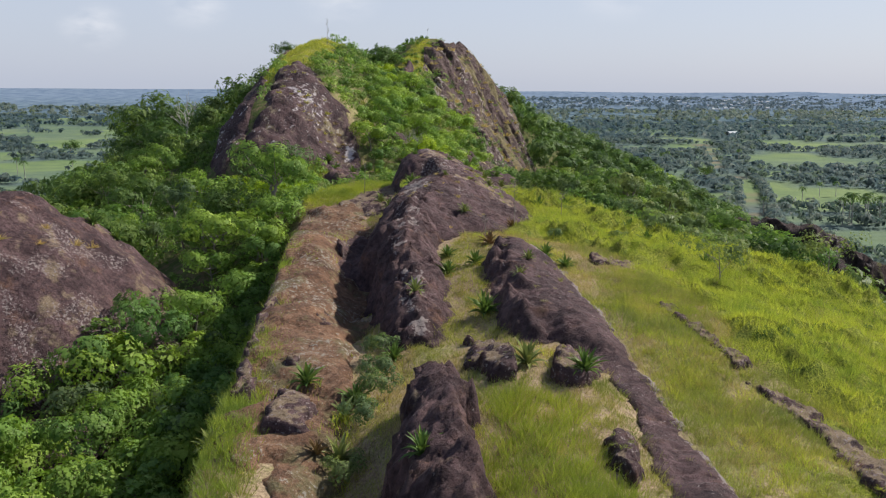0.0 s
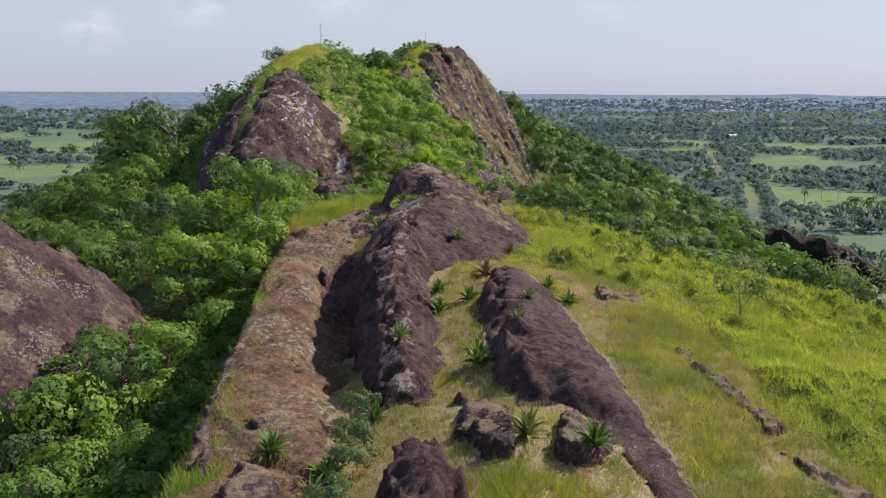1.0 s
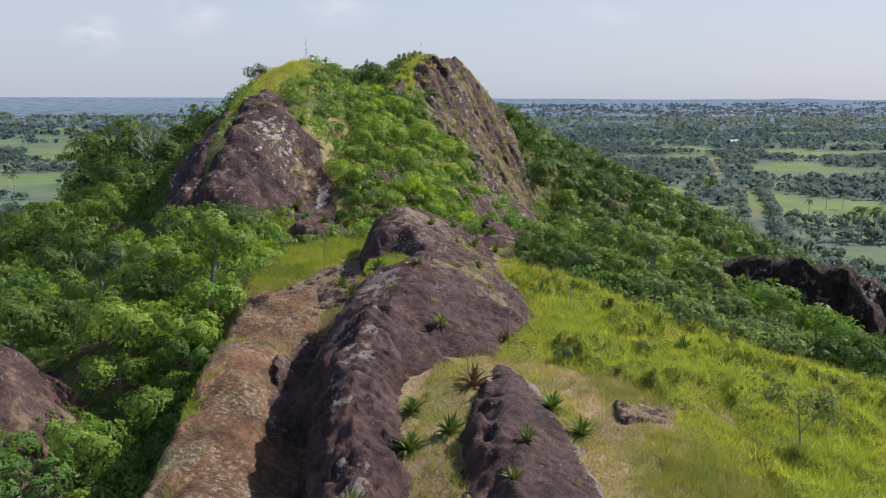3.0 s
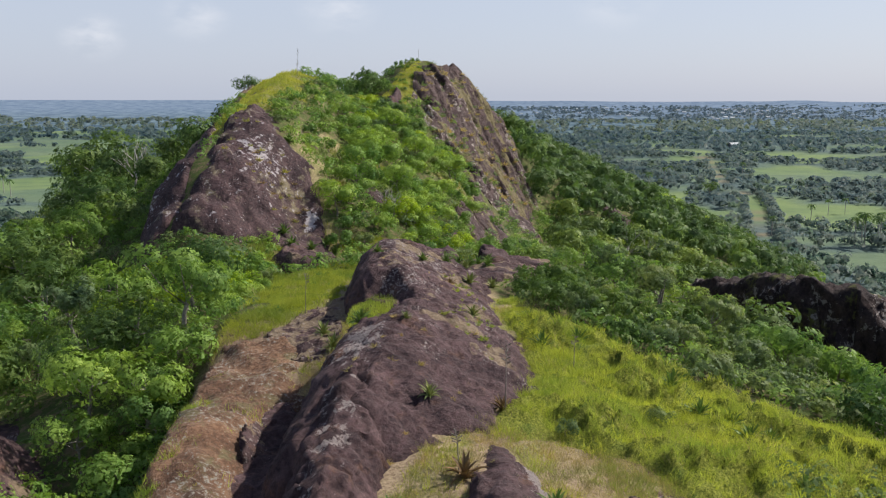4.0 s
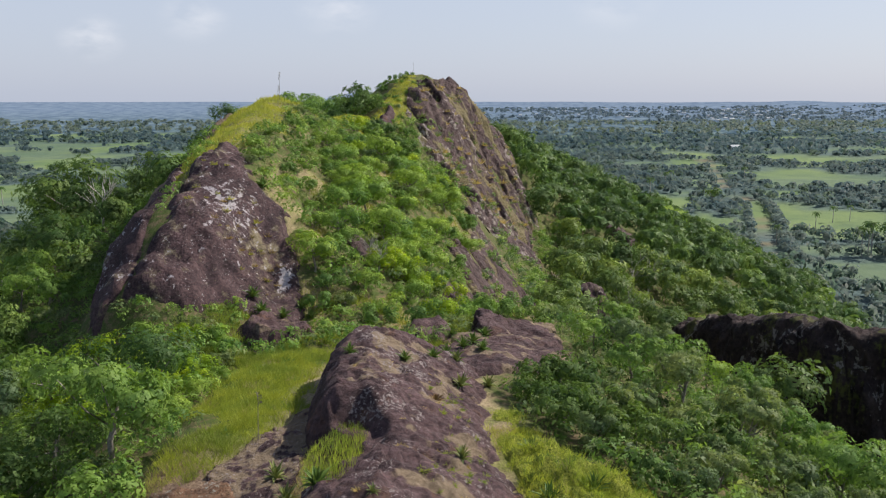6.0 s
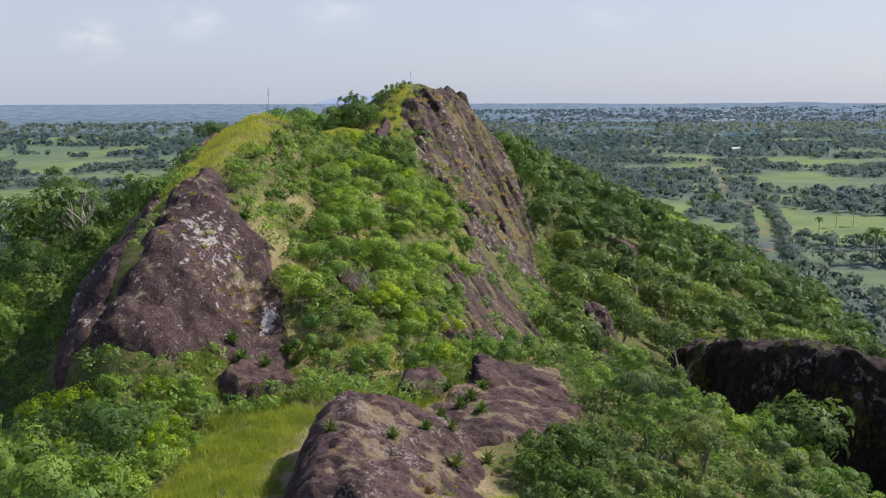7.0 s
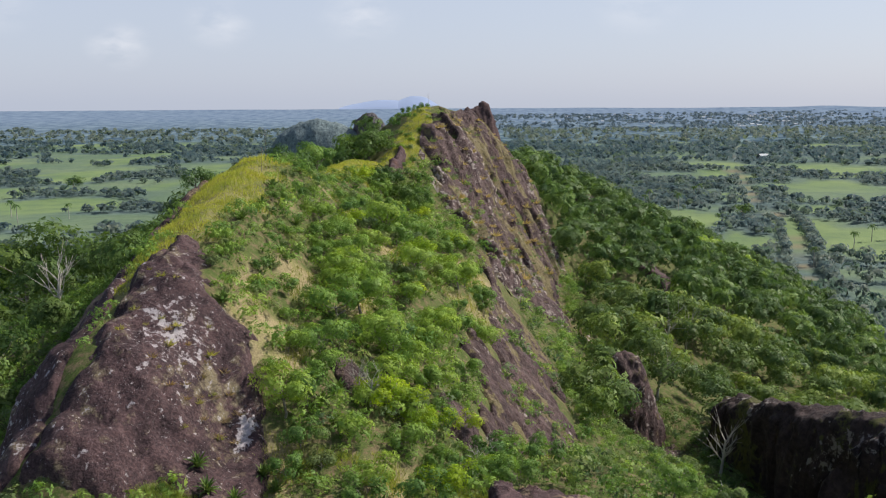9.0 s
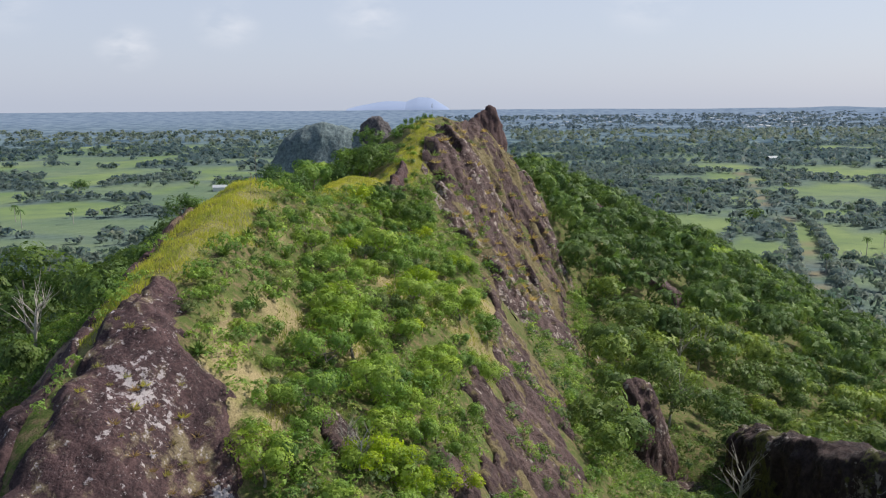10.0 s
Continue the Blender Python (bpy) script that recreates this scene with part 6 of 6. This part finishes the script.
def tussocks(name, label, per_metre, blades, radius, bounds, test, low, high, width, mat, seed, rocks=False, mounded=False):
    """Grass in cushions: blades that lean outwards from many centres."""
    r = np.random.default_rng(seed)
    x0, x1, y0, y1 = bounds
    n = int((x1 - x0) * (y1 - y0) * per_metre)
    cx, cy = r.uniform(x0, x1, n), r.uniform(y0, y1, n)
    ok = r.random(n) < test(cx, cy)
    cx, cy = cx[ok], cy[ok]
    if not rocks:
        ok = off_rock(cx, cy, 0.1)
        cx, cy = cx[ok], cy[ok]
    n = len(cx)
    size = r.uniform(0.6, 1.4, n)
    pick = np.repeat(np.arange(n), blades)
    m = len(pick)
    a, d = r.uniform(0, 2 * math.pi, m), radius * np.sqrt(r.random(m)) * size[pick]
    x, y = cx[pick] + d * np.cos(a), cy[pick] + d * np.sin(a)
    h = r.uniform(low, high, m) * size[pick]
    z = land(x, y) - 0.03 + (0.2 if rocks else 0) + (np.maximum(mound(x, y), 0) if mounded else 0)
    out_ = (0.25 + 0.55 * d / radius) * h * r.uniform(0.5, 1.3, m)
    b = a + r.normal(size=m) * 0.6
    c2 = r.uniform(0, 2 * math.pi, m)
    w = width * r.uniform(0.6, 1.3, m)
    root = np.stack([x, y, z], -1)
    side = np.stack([np.cos(c2) * w, np.sin(c2) * w, 0 * w], -1)
    tip = root + np.stack([np.cos(b) * out_, np.sin(b) * out_, h], -1)
    verts = np.stack([root - side, root + side, tip], 1).reshape(-1, 3)
    return tagged(new(name, mesh_of(name, verts, np.arange(3 * m).reshape(-1, 3), mat, False)), label, "grass", kind="stuff")


def lush_part(X, Y):
    a = np.clip((X - 12.2 - 1.5 * fractal(X / 5, Y / 5, 91, 3)) / 3, 0, 1) * (Y < 80)
    b = np.clip((X - 5.6) / 3 + 0.8 * fractal(X / 5, Y / 5, 93, 2), 0, 1) * np.clip((Y - 48) / 5 + 0.7 * fractal(X / 3, Y / 3, 94, 2), 0, 1) * (Y < 92)
    c = np.clip((-4.6 - X) / 2, 0, 1) * np.clip((Y - 68) / 4, 0, 1) * (Y < 100)
    return np.maximum(np.maximum(a, b), c)


def open_part(X, Y):
    """Open turf, outside the tall grass and the bare gully."""
    return (1 - lush_part(X, Y)) * ridge_top(X, Y) * np.clip(1.1 - 1.4 * np.exp(-(line_distance(X, Y, GULLY[5:]) / 1.6) ** 2), 0, 1)


RIDGE = (-14, 40, 16, 96)
def mound(X, Y):
    """Height of the matted cushions over the ground; minus outside the lush part."""
    wx, wy = X + 0.5 * fractal(X / 1.3, Y / 1.3, 971, 2), Y + 0.5 * fractal(X / 1.3, Y / 1.3, 972, 2)
    cushion = 1 - np.abs(vnoise(wx / 1.15, wy / 1.0, 973)) ** 0.8
    size = np.clip(0.6 + 0.7 * fractal(X / 4, Y / 4, 974, 2), 0.15, 1.4)
    lush = np.clip(2 * lush_part(X, Y) * ridge_top(X, Y) - 0.5, -0.6, 1)
    for outline in ROCK_AREAS:
        x0, x1, y0, y1 = bounds_of(outline, 1)
        if x1 > 4 and x0 < 38 and y0 < 84:
            lush = np.minimum(lush, np.clip(-inside(X, Y, outline) / 0.4, -0.6, 1))
    return np.where(lush > 0, lush * (0.05 + 0.8 * cushion ** 1.6 * size + 0.06 * fractal(X / 0.35, Y / 0.35, 975, 2)), 0.5 * lush)


def grass_mounds():
    """The matted body of the tall grass: a cushioned sheet over the lush part of the ridge."""
    step = 0.24
    xs, ys = np.arange(4, 38, step), np.arange(14, 84, step)
    X, Y = np.meshgrid(xs, ys)
    M = mound(X, Y)
    faces = grid_faces(len(xs), len(ys))
    faces = faces[(M > -0.05).ravel()[faces].any(1)]
    P, faces = pruned(np.stack([X, Y, land(X, Y) + M], -1).reshape(-1, 3), faces)
    tagged(new("grass_mounds", mesh_of("grass_mounds", P, faces, MOUND)), "matted cushions of lush yellow-green grass", "grass", kind="stuff")


def mound_material():
    m, n, l, s = material("matted_lush_grass")
    fine, broad = noise_node(n, l, 9.0, 6, 0.75), noise_node(n, l, 0.7, 5, 0.6)
    c = mix(n, l, ramp(n, l, fine, 0.36, 0.64), (0.10, 0.14, 0.02), (0.50, 0.52, 0.10))
    c = mix(n, l, ramp(n, l, broad, 0.52, 0.66), c, mix(n, l, ramp(n, l, fine, 0.36, 0.64), (0.06, 0.11, 0.02), (0.27, 0.36, 0.07)))
    l.new(c, s.inputs["Base Color"])
    s.inputs["Roughness"].default_value, s.inputs["Specular IOR Level"].default_value = 0.9, 0.1
    relief(n, l, s, fine, 1.0, 0.35)
    return m


MOUND = mound_material()
grass_mounds()
tussocks("tall_grass", "tall lush yellow-green grass cushions on the ridge top", 6.0, 32, 0.34, RIDGE, lambda X, Y: lush_part(X, Y) * ridge_top(X, Y) * (X > 0), 0.2, 0.42, 0.014, GRASS_LUSH, 901, mounded=True)
tussocks("tall_grass", "fresh green grass on the saddle west of the summit", 9.0, 26, 0.3, (-14, -3, 68, 100), lambda X, Y: lush_part(X, Y) * ridge_top(X, Y), 0.2, 0.5, 0.016, GRASS_FRESH, 929)
tussocks("tall_grass", "darker green clumps in the tall grass", 0.5, 34, 0.45, RIDGE, lambda X, Y: np.clip(1.8 * fractal(X / 2.4, Y / 2.4, 921, 3) + 0.1, 0, 1) * lush_part(X, Y) * ridge_top(X, Y), 0.2, 0.5, 0.014, LEAF_MID, 923, mounded=True)
tussocks("tall_grass", "straw-coloured tufts in the tall grass", 0.5, 26, 0.35, RIDGE, lambda X, Y: np.clip(0.35 - 1.2 * fractal(X / 3.4, Y / 3.4, 921, 3), 0, 1) * lush_part(X, Y) * ridge_top(X, Y), 0.25, 0.5, 0.011, GRASS_DRY, 925, mounded=True)
grass("slope_grass", "yellowish grass in the gaps of the hillside scrub", 30, (-16, 12, 94, 206), lambda X, Y: 1.0 * gap(X, Y), 0.2, 0.6, 0.04, GRASS_GREEN, 927)
tussocks("saddle_grass", "soft green grass between bushes at the foot of the hill", 7, 22, 0.35, (-18, 6, 90, 110), lambda X, Y: np.clip(0.7 + 1.0 * fractal(X / 2.5, Y / 2.5, 967, 3), 0, 1), 0.25, 0.6, 0.02, GRASS_FRESH, 969)
OPEN = (-11, 16, 14, 74)
tussocks("green_grass", "short green grass tufts between the rocks", 19, 18, 0.2, OPEN, lambda X, Y: np.clip(0.5 + 1.5 * fractal(X / 2.6, Y / 3.2, 905, 3), 0, 1) * open_part(X, Y), 0.10, 0.30, 0.010, GRASS_GREEN, 903)
tussocks("long_grass", "long soft green grass in a hollow between the rocks", 16, 20, 0.24, (0.8, 6.4, 14, 29.5), lambda X, Y: np.clip(inside(X, Y, [(1.2, 14), (1.4, 24), (1.8, 28.5), (3.2, 28.8), (4.4, 27.5), (4.6, 24), (5.4, 21), (6.0, 14)]) / 0.7 + 0.6 * fractal(X / 1.2, Y / 1.2, 947, 3) + 0.5, 0, 1), 0.25, 0.55, 0.012, GRASS_FRESH, 949)
tussocks("long_grass", "green grass strip along the foot of the slab", 14, 18, 0.22, (-9.5, -5.5, 16, 42), lambda X, Y: 0.9 * np.exp(-(line_distance(X, Y, [(-5.7, 16), (-6.8, 26), (-7.7, 33), (-8.6, 41)]) / 0.55) ** 2), 0.2, 0.5, 0.013, GRASS_FRESH, 957, rocks=True)
tussocks("dry_grass", "dry straw-coloured grass tufts between the rocks", 24, 15, 0.2, OPEN, lambda X, Y: np.clip(0.6 - 1.2 * fractal(X / 2.6, Y / 3.2, 905, 3), 0, 1) * open_part(X, Y), 0.08, 0.26, 0.010, GRASS_DRY, 907)
tussocks("bright_grass", "bright yellow-green grass tufts between the rocks", 4.5, 22, 0.25, OPEN, lambda X, Y: np.clip(1.6 * fractal(X / 4.5, Y / 5.5, 931, 3) + 0.05, 0, 1) * open_part(X, Y), 0.15, 0.32, 0.009, GRASS_LUSH, 933)
tussocks("meadow_grass", "fine yellow-green grass beside the dark slab", 16, 14, 0.2, (6.5, 13.5, 16, 50), lambda X, Y: np.clip(1.2 - np.abs(X - 9.6 - 0.03 * (40 - Y)) / 2.2 + 0.6 * fractal(X / 2.2, Y / 2.2, 943, 3), 0, 1) * 0.7, 0.14, 0.34, 0.008, GRASS_LUSH, 945)
tussocks("meadow_grass", "soft straw and green grass between the dark slab and the tall grass", 12, 20, 0.24, (7, 16, 26, 56), lambda X, Y: np.clip(0.75 + 1.3 * fractal(X / 1.8, Y / 2.4, 961, 3), 0, 1) * (1 - lush_part(X, Y)) * np.clip((X - 7.3) / 1.2, 0, 1), 0.16, 0.42, 0.011, GRASS_GREEN, 963)
tussocks("slab_tufts", "small dry tufts rooted in cracks of the slab", 1.2, 10, 0.1, (-10.5, -3.4, 24, 68), lambda X, Y: np.clip(0.2 + 1.2 * fractal(X / 2, Y / 3, 935, 3), 0, 1), 0.1, 0.25, 0.012, GRASS_GREEN, 937, rocks=True)
grass("crest_grass", "yellow-green grass along the hill crest", 40, (-26, -3, 116, 264), lambda X, Y: ridge_top(X, Y), 0.25, 0.6, 0.04, GRASS_CREST, 911)
grass("hollow_grass", "green grass filling a hollow of the rock summit", 150, (-4.6, 0.6, 62.5, 72.5), lambda X, Y: 1.0 * (np.hypot((X + 2.0 - 0.1 * (Y - 67)) / 1.2, (Y - 67.6) / 3.7) < 1), 0.2, 0.5, 0.014, GRASS_LUSH, 913, base=64.75)
grass("slab_grass", "bright grass tufts along the edge of the brown slab", 90, (-11.5, -2.4, 26, 64), lambda X, Y: np.clip(np.maximum(fractal(X / 1.6, Y / 2.6, 917, 2) * 2.2 - 0.9 - 0.5 * np.clip((X + 8.3) / 1.5, 0, 1.6), 1.2 * np.exp(-(line_distance(X, Y, [(-7.0, 27), (-8.0, 33), (-9.1, 40)]) / 0.8) ** 2)), 0, 1) * (ridge_top(X, Y) > 0.5), 0.15, 0.45, 0.016, GRASS_LUSH, 915, rocks=True)
tussocks("slab_edge_grass", "bright green grass along the brow of the slab", 16, 16, 0.2, (-11.5, -6.5, 24, 60), lambda X, Y: 0.6 * np.exp(-(np.minimum(line_distance(X, Y, [(-6.6, 27), (-7.5, 33), (-8.2, 39.5)]), line_distance(X, Y, [(-10.2, 60), (-9.7, 50), (-9.3, 44), (-9.0, 41)])) / 0.9) ** 2) * np.clip(1.0 + 1.6 * fractal(X / 1.8, Y / 2.4, 939, 3), 0.1, 1.5), 0.15, 0.4, 0.014, GRASS_LUSH, 941, rocks=True)


def cushions(name, label, n, outline, size, mat, seed):
    """Round dry grass cushions rooted in rock, each one a small burst of blades."""
    r = np.random.default_rng(seed)
    verts = []
    for x, y in scatter(r, n, outline, 2.2 * size):
        z, k = surface(x, y) - 0.05, 60
        s = size * r.uniform(0.6, 1.4)
        way = r.normal(size=(k, 3))
        way[:, 2] = np.abs(way[:, 2]) * 0.8 + 0.15
        way /= np.linalg.norm(way, axis=1)[:, None]
        root = np.array([x, y, z]) + way * 0.35 * s * np.array([1, 1, 0.2])
        side = np.cross(way, r.normal(size=(k, 3))) * 0.035 * s
        verts.append(np.stack([root - side, root + side, root + way * s * r.uniform(0.5, 1.0, (k, 1))], 1).reshape(-1, 3))
    v = np.concatenate(verts)
    tagged(new(name, mesh_of(name, v, np.arange(len(v)).reshape(-1, 3), mat, False)), label, "grass", kind="stuff")


cushions("grass_cushions", "dry tan grass cushions growing on the rock face", 16, [(-20.5, 120), (-18, 120), (-14, 114), (-12, 109), (-14, 105), (-20, 106)], 0.5, GRASS_GREEN, 951)
cushions("grass_cushions", "clustered dry tan grass on the lower rock face", 34, [(-17.5, 112), (-13.6, 113), (-11.4, 109), (-12.6, 106.5), (-17.5, 108)], 0.42, GRASS_TAN, 952)
cushions("grass_cushions", "small dry grass cushions on the rock summit", 40, [(-3, 44), (0, 50), (5, 60), (4, 72), (1, 82), (-3, 82), (-1, 66)], 0.22, GRASS_DRY, 953)
cushions("grass_cushions", "small dry grass cushions on the dark slab", 22, [(3.2, 50), (3.4, 37), (6.6, 32), (7.2, 20), (8.4, 24), (6.4, 40), (5.4, 52)], 0.2, GRASS_DRY, 955)
cushions("grass_cushions", "tan and green cushions on the cliff", 90, [(-2, 250), (8, 276), (22, 284), (24, 240), (14, 204), (9, 196), (2, 214), (-3, 228)], 1.2, GRASS_DRY, 957)
cushions("grass_cushions", "green cushions on the cliff", 70, [(-2, 250), (8, 276), (22, 284), (24, 240), (14, 204), (9, 196), (2, 214), (-3, 228)], 1.3, LEAF_GREY, 959)
cushions("grass_cushions", "dry cushions on the lichened boulder", 26, [(-38, 50), (-30, 54), (-22, 61), (-24, 57), (-30, 47)], 0.5, GRASS_DRY, 961)
for outline in TURFED[:6]:
    cushions("grass_cushions", "green tufts on a rock in the turf", 14, outline, 0.17, GRASS_GREEN, 963)
cushions("grass_cushions", "bright grass growing in soil pockets of the summit", 50, [(1.8, 63), (4.4, 60), (4.8, 70), (3.4, 78), (1.8, 76), (2.6, 70)], 0.24, GRASS_LUSH, 965)
